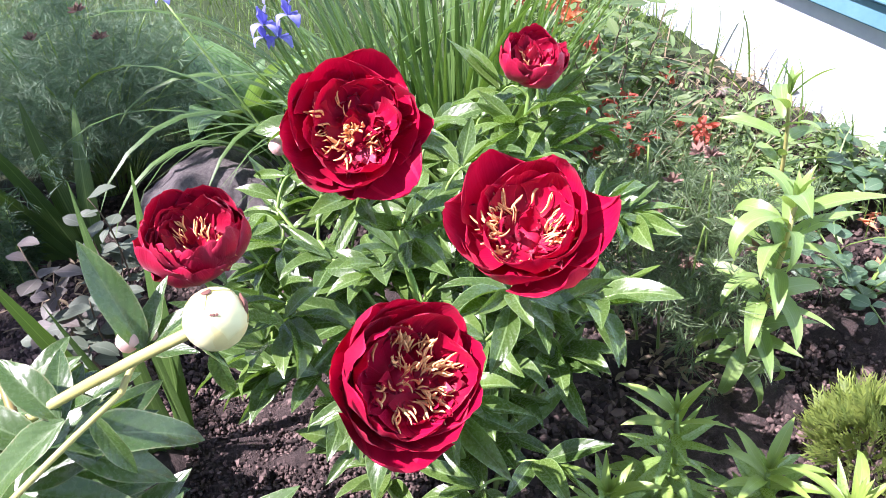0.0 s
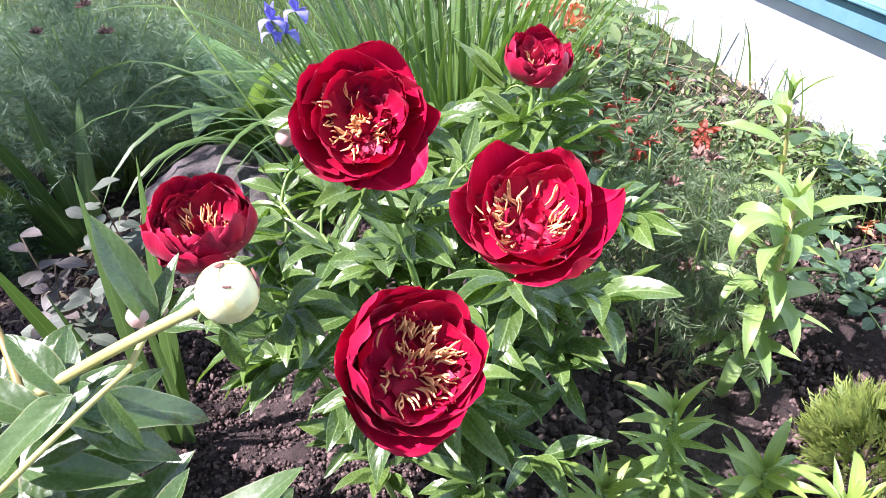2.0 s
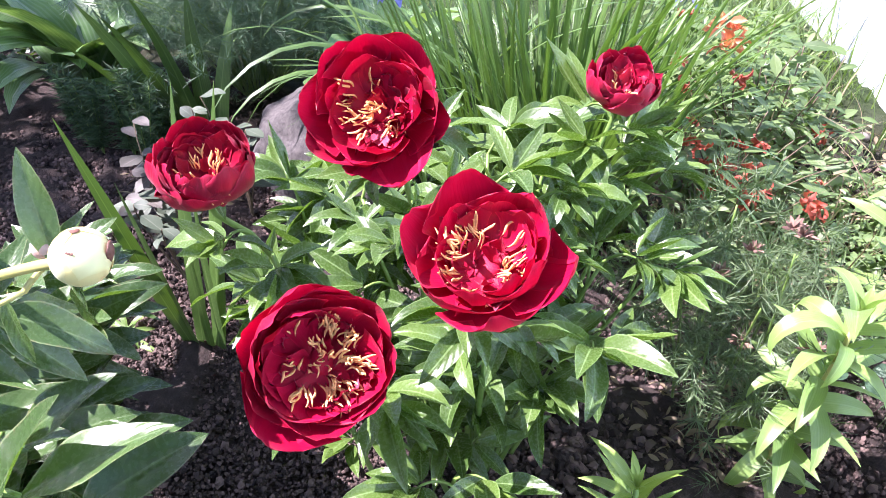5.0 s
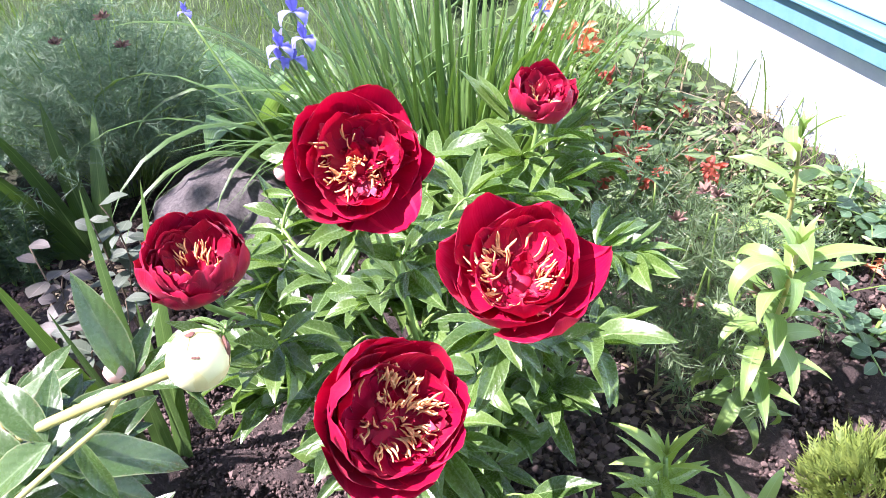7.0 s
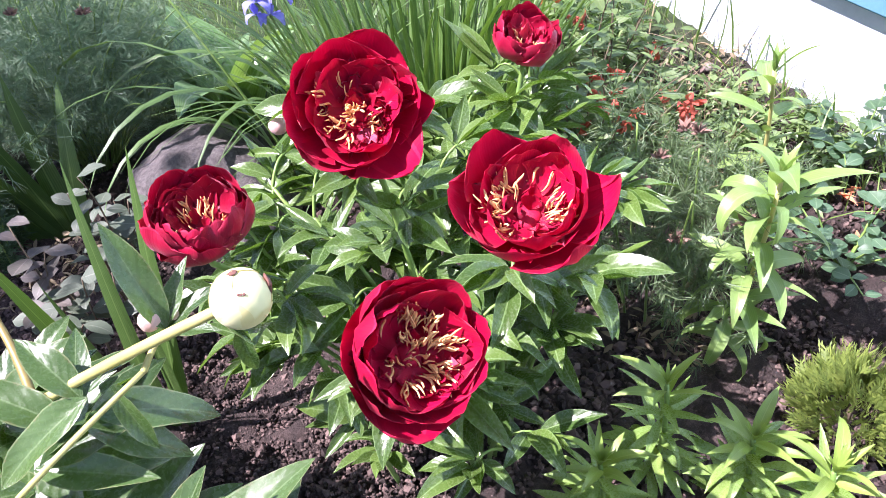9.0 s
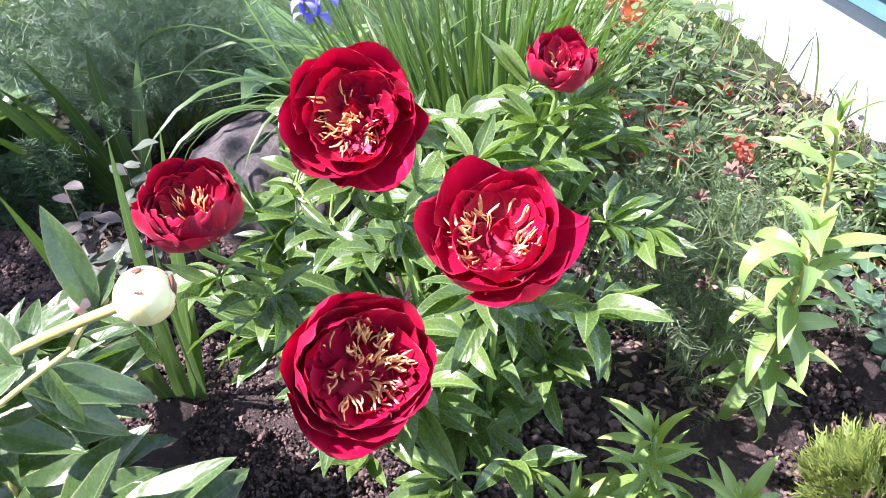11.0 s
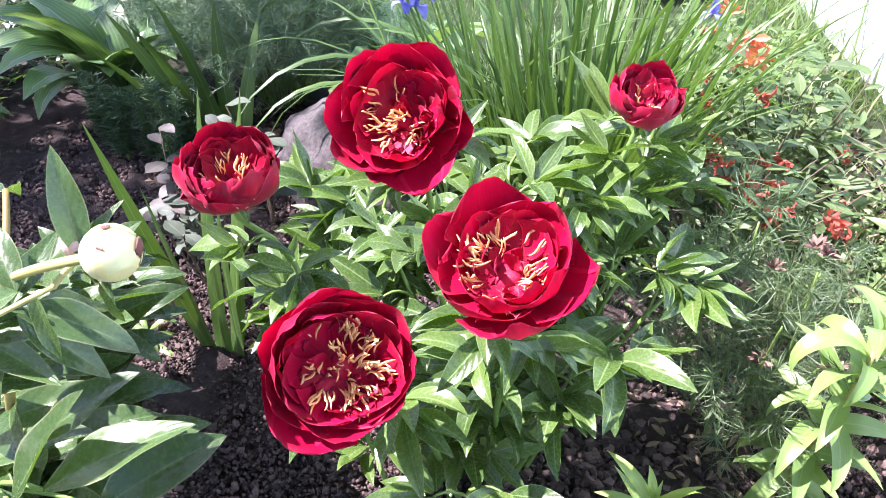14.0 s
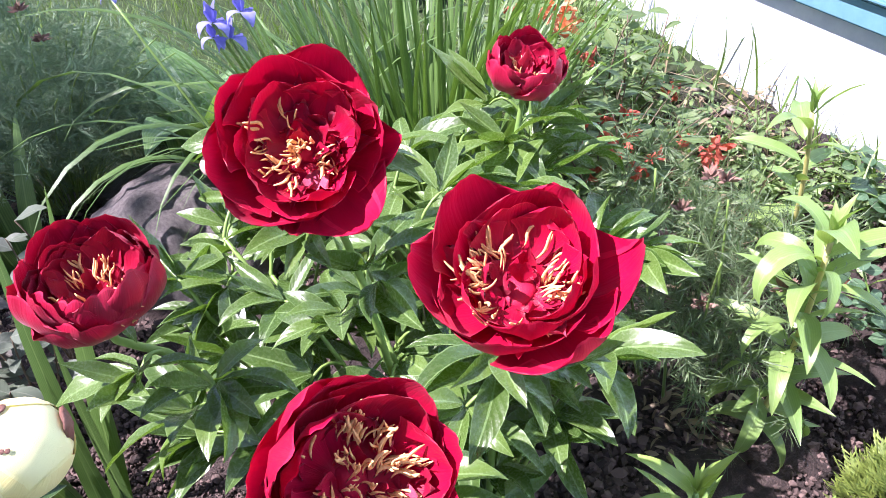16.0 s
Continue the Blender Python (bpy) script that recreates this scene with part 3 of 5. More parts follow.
def red_flower(plant, at, normal, right, guard, inner, stamens, seed, mat=RED_PETAL, label="", ragged=(), heart=0.026, size=1.0, cupped=False, side=None, deep=0.012):
    """An open peony flower. guard, inner: rows of azimuth, length, width, o0, curl in the flower's own face; ragged: azimuth and distance of small inner petals."""
    r = random.Random(seed)
    z = Vector(normal).normalized()
    x = Vector(right)
    x = (x - z * x.dot(z)).normalized()
    face = Matrix.Translation(at) @ Matrix((x, z.cross(x), z)).transposed().to_4x4()
    back = face @ Matrix.Translation((0, 0, -deep))
    bud = part("flower", lump_mesh("receptacle", seed, mat, 0.5, 2, 0.5), plant, back @ Matrix.Scale(0.012, 4), label)
    for k, (az, L, W, o0, curl) in enumerate(list(guard) + list(inner)):
        within = len(guard) <= k
        if cupped:
            start, turn, bend, long, wide = o0, curl, 1.1, L * size * r.uniform(0.84, 1.06), W * size * 1.04
        else:
            start, bend = o0 + 6, 1.15
            turn = curl - (18 if within else 24) + r.uniform(-9, 9)
            old = reach_of(L, o0, curl, 1.7)
            flap = not within and o0 + curl >= 24
            turn -= 20 if flap else 0
            long, wide = size * (0.95 if within else 0.98 if flap else 0.95) * L * old / reach_of(L, start, turn, bend), W * size * (1.06 if within else 1.25)
        cup = min(1.15, max(0.75, wide / 2 / (0.95 * reach_of(long, start, turn, bend))))
        if not cupped and flap:
            cup = 0.8
        P = petal_points(long, wide, start, turn, cup, r.uniform(0.014, 0.036) * (2.2 if cupped else 1.3 if within else 1), seed * 100 + k, 17, 14, 0.02, bend, 0.35 if cupped else 1.0, 0.2 if cupped else 0.6 if flap else 0.4)
        m = back @ Matrix.Rotation(radians(az - 90), 4, "Z") @ Matrix.Translation((0, 0.010 if within else 0.005, 0.003 if within else -0.0012 * (k % 3))) @ Matrix.Rotation(r.uniform(-0.16, 0.16), 4, "Y")
        part("petal", grid_mesh("petal", P, mat), bud, m)
    for k, (az, d) in enumerate(ragged):
        P = petal_points(r.uniform(0.02, 0.032), r.uniform(0.016, 0.026), r.uniform(10, 45), r.uniform(-50, 30), 0.8, 0.1, seed * 100 + 70 + k, 8, 8, 0.12)
        m = back @ Matrix.Rotation(radians(az - 90), 4, "Z") @ Matrix.Translation((0, d, 0.003))
        part("petal", grid_mesh("petal", P, (mat, DARK_PETAL, mat, CARPEL, DARK_PETAL)[k % 5]), bud, m)
    for k in range(22):
        P = petal_points(r.uniform(0.013, 0.025), r.uniform(0.009, 0.02), r.uniform(5, 60), r.uniform(-70, 40), 0.9, 0.14, seed * 100 + 90 + k, 7, 7, 0.16)
        m = back @ Matrix.Rotation(k * 2.399 + r.uniform(-0.4, 0.4), 4, "Z") @ Matrix.Translation((0, heart * 1.25 * math.sqrt((k + 0.5) / 22), 0.004))
        part("petal", grid_mesh("petal", P, mat if k % 5 == 0 else DARK_PETAL), bud, m)
    done = 0
    while done < stamens:
        a, d = r.uniform(0, 6.28), heart * math.sqrt(r.uniform(0.0, 1))
        if side is not None and math.cos(a - radians(side)) < r.uniform(-1.0, 0.5):
            continue
        lean = 0.15 + 0.6 * d / heart
        turn = a + r.uniform(-0.5, 0.5)
        for j in range(r.randint(2, 6)):
            wide = turn + r.gauss(0, 0.3)
            out = face.to_3x3() @ Vector((math.cos(wide) * lean + r.gauss(0, 0.12), math.sin(wide) * lean + r.gauss(0, 0.12), 0.75))
            spot = back @ Vector((math.cos(a) * d + r.gauss(0, 0.0022), math.sin(a) * d + r.gauss(0, 0.0022), 0.009 + r.uniform(-0.003, 0.004)))
            part("stamen", STAMENS[r.randrange(8)], bud, aim(spot, out, (0, 0, 1), r.uniform(0, 6), r.uniform(0.7, 1.1) * (0.85 if cupped else 1.05)))
            done += 1
    return bud


def ring(n, L, W, o0, curl, seed, jitter=8, phase=0.0):
    r = random.Random(seed)
    return [(phase + 360 * k / n + r.uniform(-jitter, jitter), L * r.uniform(0.94, 1.05), W * r.uniform(0.9, 1.1), o0 + r.uniform(-5, 5), curl + r.uniform(-7, 7)) for k in range(n)]


LEAFLETS = [grid_mesh("leaflet", leaf_points(1.0, r_w, fold, curl, tw, 0.14, 0.42, 5, 9, k), PEONY_LEAF)
            for k, (r_w, fold, curl, tw) in enumerate(((0.3, 0.45, 0.5, 0.1), (0.33, 0.35, 0.9, -0.25), (0.27, 0.7, 0.3, 0.3), (0.36, 0.3, 0.7, 0.0), (0.29, 0.5, -0.25, -0.3), (0.33, 0.5, 1.1, 0.25)))]
PALE_LEAFLETS = [grid_mesh("leaflet", leaf_points(1.0, r_w, fold, curl, tw, 0.22, 0.42, 7, 11, k), PALE_PEONY_LEAF)
                 for k, (r_w, fold, curl, tw) in enumerate(((0.32, 0.35, 0.4, 0.1), (0.35, 0.25, 0.7, -0.15), (0.29, 0.45, 0.2, 0.15), (0.37, 0.3, 0.5, 0.0)))]


def compound_leaf(plant, root, tip, size, meshes, r, groups=3, stem_mat=STEM, tumble=0.6):
    """A petiole from the stem with leaflets in threes at and near its end."""
    root, tip = Vector(root), Vector(tip)
    pts = curve_pts(root, tip, (0, 0, 0.012), 6)
    stalk = part("petiole", tube_mesh("petiole", pts, 0.0022, 0.0014, stem_mat, 5), plant)
    out = (tip - root).normalized()
    level = Vector((out.x, out.y, 0))
    level = level.normalized() if level.length > 0.05 else Vector((1, 0, 0))
    across = level.cross(Vector((0, 0, 1)))
    spots = [(tip, 0.0)] + [(pts[4], 1.0), (pts[4], -1.0)][: groups - 1]
    for spot, side in spots:
        for turn in (-0.75, 0.0, 0.75):
            ang = turn + side * 0.95 + r.uniform(-0.2, 0.2)
            d = level * math.cos(ang) + across * math.sin(ang) + Vector((0, 0, r.uniform(-0.2, 0.95)))
            s = size * (1.0 if turn == 0 else 0.82) * r.uniform(0.8, 1.12)
            part("leaflet", r.choice(meshes), plant, aim(spot + d * 0.004, d, (r.uniform(-0.8, 0.8) * tumble, r.uniform(-0.8, 0.8) * tumble, 1), r.uniform(-tumble, tumble), s))


def build_red_peony():
    base = Vector((-0.01, 0.62, gz(0, 0.62)))
    plant = thing("red_peony_bush", base, "leafy green peony bush with five open crimson double flowers", "peony")
    r = random.Random(21)
    flowers = {
        "A": ((-0.102, 0.546, 0.670), (0.12, -0.52, 0.42)),
        "B": ((0.043, 0.436, 0.625), (0.03, -0.24, 0.6)),
        "C": ((-0.055, 0.344, 0.566), (0.25, -0.33, 0.43)),
        "D": ((-0.241, 0.472, 0.606), (0.08, -0.09, 0.62)),
        "E": ((0.079, 0.828, 0.593), (0.07, -0.14, 0.6)),
    }
    right = Vector((0.99, -0.05, -0.1))
    guard = {
        "A": [(68, 0.086, 0.098, 90, -78), (112, 0.080, 0.1, 88, -80), (155, 0.082, 0.095, 90, -78), (200, 0.084, 0.095, 90, -76), (240, 0.084, 0.09, 90, -74),
              (272, 0.070, 0.05, 96, -50), (-46, 0.086, 0.08, 94, -58), (6, 0.08, 0.064, 92, -46), (30, 0.080, 0.085, 86, -82), (-72, 0.072, 0.075, 86, -80)],
        "B": [(186, 0.094, 0.1, 92, -78), (130, 0.088, 0.095, 82, -78), (90, 0.078, 0.1, 76, -80), (52, 0.082, 0.095, 78, -82), (2, 0.088, 0.086, 92, -68),
              (-16, 0.07, 0.08, 86, -90), (-56, 0.086, 0.094, 98, -74), (-102, 0.074, 0.11, 100, -88), (226, 0.076, 0.09, 96, -86)],
        "C": [(20, 0.072, 0.088, 88, -84), (62, 0.074, 0.092, 88, -80), (105, 0.074, 0.092, 88, -80), (148, 0.074, 0.088, 90, -80), (190, 0.078, 0.084, 94, -74), (232, 0.074, 0.084, 90, -78),
              (-100, 0.078, 0.088, 96, -66), (-60, 0.072, 0.088, 88, -80), (-20, 0.072, 0.084, 88, -84), (168, 0.076, 0.086, 84, -88), (212, 0.076, 0.084, 86, -90), (250, 0.072, 0.08, 84, -92)],
        "D": ring(5, 0.086, 0.094, 110, -142, 4, 8) + ring(6, 0.09, 0.086, 102, -142, 14, 10, 25) + ring(6, 0.086, 0.074, 96, -138, 24, 12, 10) + [(-100, 0.07, 0.08, 120, -128), (-55, 0.068, 0.072, 114, -126)],
        "E": ring(5, 0.09, 0.082, 106, -140, 5, 12) + ring(5, 0.088, 0.076, 96, -134, 15, 12, 30) + [(-60, 0.08, 0.074, 112, -130), (-110, 0.078, 0.072, 110, -132)],
    }
    inner = {
        "A": [(60, 0.062, 0.075, 76, -82), (130, 0.056, 0.08, 74, -78), (185, 0.052, 0.065, 78, -70), (235, 0.054, 0.075, 78, -78), (-65, 0.056, 0.065, 78, -84), (10, 0.062, 0.055, 70, -84), (38, 0.066, 0.055, 76, -88)],
        "B": [(95, 0.058, 0.085, 66, -72), (50, 0.062, 0.075, 70, -86), (150, 0.056, 0.07, 74, -70), (-5, 0.058, 0.065, 74, -88), (205, 0.05, 0.065, 80, -82), (-82, 0.06, 0.09, 90, -112), (-40, 0.054, 0.06, 80, -100)],
        "C": [(75, 0.06, 0.09, 76, -76), (135, 0.058, 0.065, 76, -92), (175, 0.062, 0.07, 78, -98), (205, 0.064, 0.065, 82, -96), (235, 0.06, 0.075, 82, -84), (-75, 0.054, 0.075, 82, -78), (10, 0.058, 0.08, 78, -72)],
        "D": ring(8, 0.078, 0.058, 92, -126, 34, 12, 15) + ring(7, 0.062, 0.044, 88, -110, 44, 16, 8),
        "E": ring(6, 0.072, 0.054, 86, -100, 35, 14, 15) + ring(6, 0.058, 0.04, 72, -80, 45, 16, 8) + ring(5, 0.044, 0.026, 56, -60, 55, 20, 3),
    }
    ragged = {
        "A": [(80, 0.004), (20, 0.012), (-20, 0.018), (-60, 0.016), (0, 0.024), (-40, 0.026), (100, 0.012), (-10, 0.008), (35, 0.026), (60, 0.022), (-25, 0.03), (10, 0.034), (95, 0.03), (140, 0.034), (250, 0.034)],
        "B": [(160, 0.022), (175, 0.024), (190, 0.02), (150, 0.026), (165, 0.03), (200, 0.028), (-20, 0.02), (20, 0.012), (-60, 0.032), (-35, 0.034), (-90, 0.032), (90, 0.034), (120, 0.034)],
        "C": [(-35, 0.028), (-25, 0.032), (-50, 0.03), (-15, 0.03), (0, 0.034), (-70, 0.034), (-42, 0.036), (200, 0.008), (150, 0.034), (190, 0.036), (220, 0.034), (90, 0.038)],
        "D": [(190, 0.02), (230, 0.024), (100, 0.02), (-40, 0.022), (-90, 0.026), (-115, 0.028), (-65, 0.028), (160, 0.028)],
        "E": [(0, 0.02), (40, 0.02), (-60, 0.02), (90, 0.015), (200, 0.02), (240, 0.012), (-90, 0.012), (130, 0.02)],
    }
    count = {"A": 64, "B": 84, "C": 130, "D": 66, "E": 16}
    depth = {"A": 0.021, "B": 0.01, "C": 0.016, "D": 0.012, "E": 0.012}
    size = {"A": 0.9, "B": 0.83, "C": 0.92, "D": 0.82, "E": 0.79}
    for k, (key, (at, normal)) in enumerate(flowers.items()):
        mat = DARK_PETAL if key in "DE" else RED_PETAL
        red_flower(plant, at, normal, right, guard[key], inner[key], count[key], 51 + k, mat,
                   "half-open crimson flower" if key in "DE" else "fully open crimson flower with yellow stamens", ragged[key], 0.029 if key in "CD" else 0.026, size[key], key in "DE", {"A": 195}.get(key), depth[key])
        low = Vector(at) - Vector(normal).normalized() * (depth[key] + 0.008)
        near = 0.5 if key == "D" else 0.2
        foot = base + Vector(((at[0] - base.x) * near + r.uniform(-0.02, 0.02), (at[1] - base.y) * near + r.uniform(-0.02, 0.02), -0.01))
        pts = [foot, foot.lerp(low, 0.35) + Vector((0, 0, 0.05)), foot.lerp(low, 0.75) + Vector((0, 0.02, 0.03)), low - Vector(normal).normalized() * 0.03, low]
        fine = []
        for a in range(4):
            for t in (0, 0.34, 0.67):
                p0, p1, p2, p3 = pts[max(a - 1, 0)], pts[a], pts[a + 1], pts[min(a + 2, 4)]
                fine.append(0.5 * ((2 * p1) + (p2 - p0) * t + (2 * p0 - 5 * p1 + 4 * p2 - p3) * t * t + (3 * p1 - p0 - 3 * p2 + p3) * t ** 3))
        stalk = part("flower_stem", tube_mesh("flower_stem", fine + [low], 0.004, 0.003, STEM), plant)
        for j, q in enumerate((5, 6, 7, 8, 9)[: 3 if key in "DBC" else 5]):
            a = -1.57 + (-1.0, 0.9, -0.2, 1.9, -1.8)[j] + r.uniform(-0.3, 0.3)
            compound_leaf(stalk, fine[q], fine[q] + Vector((math.cos(a) * 0.035, math.sin(a) * 0.035, r.uniform(-0.01, 0.02))), r.uniform(0.066, 0.09), LEAFLETS, r, 3 if j < 3 else 2)
        for j in range(5):
            a = j * 1.26 + r.uniform(0, 1)
            d = Vector((math.cos(a), math.sin(a), -0.4))
            part("sepal", r.choice(LEAFLETS), plant, aim(low, d, normal, 0, r.uniform(0.022, 0.034)))
    # a small closed bud beside the tallest flower
    bud_at = Vector((-0.19, 0.6, 0.63))
    small = part("side_bud", lump_mesh("side_bud", 9, BUD_PINK, 0.1, 3, 1.0), plant, Matrix.Translation(bud_at) @ Matrix.Scale(0.0095, 4), "small closed pale pink bud")
    part("flower_stem", tube_mesh("flower_stem", curve_pts((-0.1, 0.585, 0.6), bud_at, (0, 0, -0.012)), 0.0026, 0.002, STEM, 6), plant)
    # leafy stems, each carrying a few compound leaves
    heads = [(-0.245, 0.738, 0.5), (-0.255, 0.649, 0.46), (-0.2, 0.689, 0.47), (-0.141, 0.63, 0.45), (-0.08, 0.624, 0.45), (-0.166, 0.577, 0.42), (-0.213, 0.544, 0.4),
             (-0.255, 0.584, 0.4), (-0.015, 0.851, 0.5), (-0.061, 0.811, 0.5), (0.004, 0.717, 0.5), (0.068, 0.842, 0.48), (0.114, 0.905, 0.46),
             (0.053, 0.593, 0.36), (0.014, 0.583, 0.4), (-0.004, 0.598, 0.3), (-0.03, 0.59, 0.24), (-0.124, 0.53, 0.24), (-0.0, 0.67, 0.46),
             (-0.05, 0.699, 0.5), (-0.106, 0.675, 0.48), (0.16, 0.76, 0.42), (0.1, 0.72, 0.45), (-0.16, 0.8, 0.48), (0.01, 0.485, 0.28),
             (0.115, 0.64, 0.4), (0.08, 0.6, 0.34), (-0.26, 0.721, 0.42), (-0.272, 0.717, 0.46), (-0.24, 0.668, 0.4)]
    lower = [(x * 0.92 + 0.03 * math.sin(k * 2.1), y * 0.97 + 0.025 + 0.03 * math.cos(k * 2.1), z * 0.8) for k, (x, y, z) in enumerate(heads) if y > 0.66 and x < -0.02 and k % 2]
    for k, h in enumerate(heads + lower):
        head = Vector(h) + Vector((r.uniform(-0.015, 0.015), r.uniform(-0.015, 0.015), -0.03))
        away = head - base
        a = math.atan2(away.y, away.x)
        foot = base + Vector((0.25 * away.x, 0.25 * away.y, -0.01))
        pts = curve_pts(foot, head, (0, 0, 0.03), 8)
        stalk = part("stem", tube_mesh("stem", pts, 0.0042, 0.0024, STEM, 6), plant)
        for j in range(3 if k < len(heads) else 2):
            ang = a + j * 2.2 + r.uniform(-0.7, 0.7) - 1.0
            root = pts[7 - j]
            tip = root + Vector((math.cos(ang) * 0.045, math.sin(ang) * 0.045, r.uniform(0.01, 0.045)))
            compound_leaf(stalk, root, tip, r.uniform(0.064, 0.094), LEAFLETS, r, 2 if j else 3)


build_red_peony()


# ---- pale peony with the cream bud ----
def build_pale_peony():
    base = Vector((-0.56, 0.3, gz(-0.56, 0.3)))
    plant = thing("pale_peony_bush", base, "peony bush with broad glossy leaves and a closed cream bud", "peony")
    r = random.Random(33)
    bud_at, joint = Vector((-0.125, 0.236, 0.732)), Vector((-0.302, 0.272, 0.616))
    way = (bud_at - joint).normalized()
    part("flower_stem", tube_mesh("flower_stem", curve_pts(base + Vector((0.03, 0, 0)), joint, (0.05, -0.04, 0.03)), 0.005, 0.0042, TAN_STEM), plant)
    for t, d, s in ((0.95, (0.3, -0.5, -0.2), 0.075), (0.85, (0.5, 0.1, 0.1), 0.085), (0.72, (0.4, -0.3, 0.25), 0.1), (0.6, (0.45, 0.1, 0.3), 0.1), (0.6, (0.1, -0.5, 0.3), 0.09)):
        spot = (base + Vector((0.03, 0, 0))).lerp(joint, t) + Vector((0.05, -0.04, 0.03)) * 4 * t * (1 - t)
        part("leaflet", PALE_LEAFLETS[int(t * 100) % 4], plant, aim(spot, d, (-0.2, -0.3, 0.9), r.uniform(-0.3, 0.3), s))
    part("flower_stem", tube_mesh("flower_stem", curve_pts(joint, (-0.342, 0.328, 0.655), (0.003, 0, 0.001)), 0.0034, 0.0026, TAN_STEM), plant)
    for d, s in (((-0.6, 0.5, -0.3), 0.05), ((-0.9, -0.1, -0.2), 0.055)):
        part("leaflet", PALE_LEAFLETS[1], plant, aim((-0.342, 0.328, 0.655), d, (0.1, -0.4, 0.9), 0.1, s))
    neck = part("flower_stem", tube_mesh("flower_stem", curve_pts(joint, bud_at - way * 0.012, (0, -0.006, 0.006)), 0.0036, 0.0032, PALE_STEM, 9), plant)
    me = lump_mesh("bud", 2, CREAM, 0.05, 4, 0.97)
    bud = part("bud", me, plant, aim(bud_at, way, (0, 0, 1), 0, 0.0158), "plump closed cream-white bud")
    for k in range(5):
        R, tip = 0.0160 + 0.00008 * k, 2.2 + 0.15 * (k % 3)
        P = np.zeros((11, 9, 3))
        for i, v in enumerate(np.linspace(0.05, 1, 11)):
            for j, u in enumerate(np.linspace(-1, 1, 9)):
                pol = tip * v * (1 - 0.16 * abs(u) ** 3)
                az = u * 0.95 * (1 - 0.3 * v ** 8)
                P[i, j] = (R * math.sin(pol) * math.sin(az), -R * math.cos(pol), R * math.sin(pol) * math.cos(az))
        part("outer_petal", grid_mesh("outer_petal", P, CREAM), bud, aim(bud_at, way) @ Matrix.Rotation(k * 1.257 + 0.4, 4, "Y"))
    for off, s in (((-0.07, 0.144, 0.977), 0.0026), ((0.31, -0.62, 0.72), 0.0008), ((0.4, -0.59, 0.7), 0.0008), ((0.23, -0.63, 0.73), 0.0007)):
        d = Vector(off).normalized()
        part("wine_mark", lump_mesh("wine_mark", 5, BUD_MARK, 0.5, 2, 0.2), bud, aim(bud_at + d * 0.0159, d.cross(Vector((1, 0, 0))), d, 0, s), "dark wine-red fleck")
    side_mark = Vector((0.86, 0.48, 0.17)).normalized()
    part("bruise", lump_mesh("bruise", 8, BUD_MARK, 0.5, 2, 0.3), bud, aim(bud_at + side_mark * 0.0156, (0.1, -0.3, -0.95), side_mark, 0, 0.0052), "brown bruise on the petals")
    for k in range(3):
        a = k * 2.1 + 0.6
        d = way * 0.6 + (Vector((0, 0, 1)) * math.cos(a) + way.cross(Vector((0, 0, 1))) * math.sin(a)) * 0.9
        part("sepal", r.choice(PALE_LEAFLETS), bud, aim(bud_at - way * 0.015, d, -way, 0, 0.026))
    part("leaflet", PALE_LEAFLETS[0], plant, aim(bud_at + Vector((-0.004, -0.006, -0.015)), (0.03, -0.1, -1), (0, -1, 0.4), 0, 0.036))
    # a second, thinner stem with two small buds and an upright leaf
    fork, side = Vector((-0.20, 0.245, 0.672)), Vector((-0.187, 0.262, 0.688))
    part("flower_stem", tube_mesh("flower_stem", curve_pts(Vector((-0.31, 0.17, 0.60)), fork, (0.0, 0, 0.003)), 0.0022, 0.0018, PALE_STEM), plant)
    part("flower_stem", tube_mesh("flower_stem", curve_pts(fork, side, (0, 0, 0.002), 5), 0.0022, 0.0016, PALE_STEM), plant)
    part("side_bud", lump_mesh("side_bud", 6, BUD_PINK, 0.1, 3, 1), plant, Matrix.Translation(side + Vector((-0.008, 0.002, 0.006))) @ Matrix.Scale(0.0068, 4), "small pink closed bud")
    part("side_bud", lump_mesh("side_bud", 7, BUD_PINK, 0.1, 3, 1), plant, Matrix.Translation(side + Vector((0.006, 0.008, 0.003))) @ Matrix.Scale(0.0045, 4), "small pink closed bud")
    part("leaflet", PALE_LEAFLETS[2], plant, aim(side, (-0.25, 0.25, 0.85), (0.8, -0.6, 0.1), 0, 0.072))
    for off, s in (((0.5, 0.3, 0.35), 0.04), ((0.6, -0.1, 0.1), 0.035), ((0.2, 0.5, 0.5), 0.045)):
        part("leaflet", r.choice(PALE_LEAFLETS), plant, aim(side, off, (0, -0.4, 0.9), r.uniform(-0.4, 0.4), s))
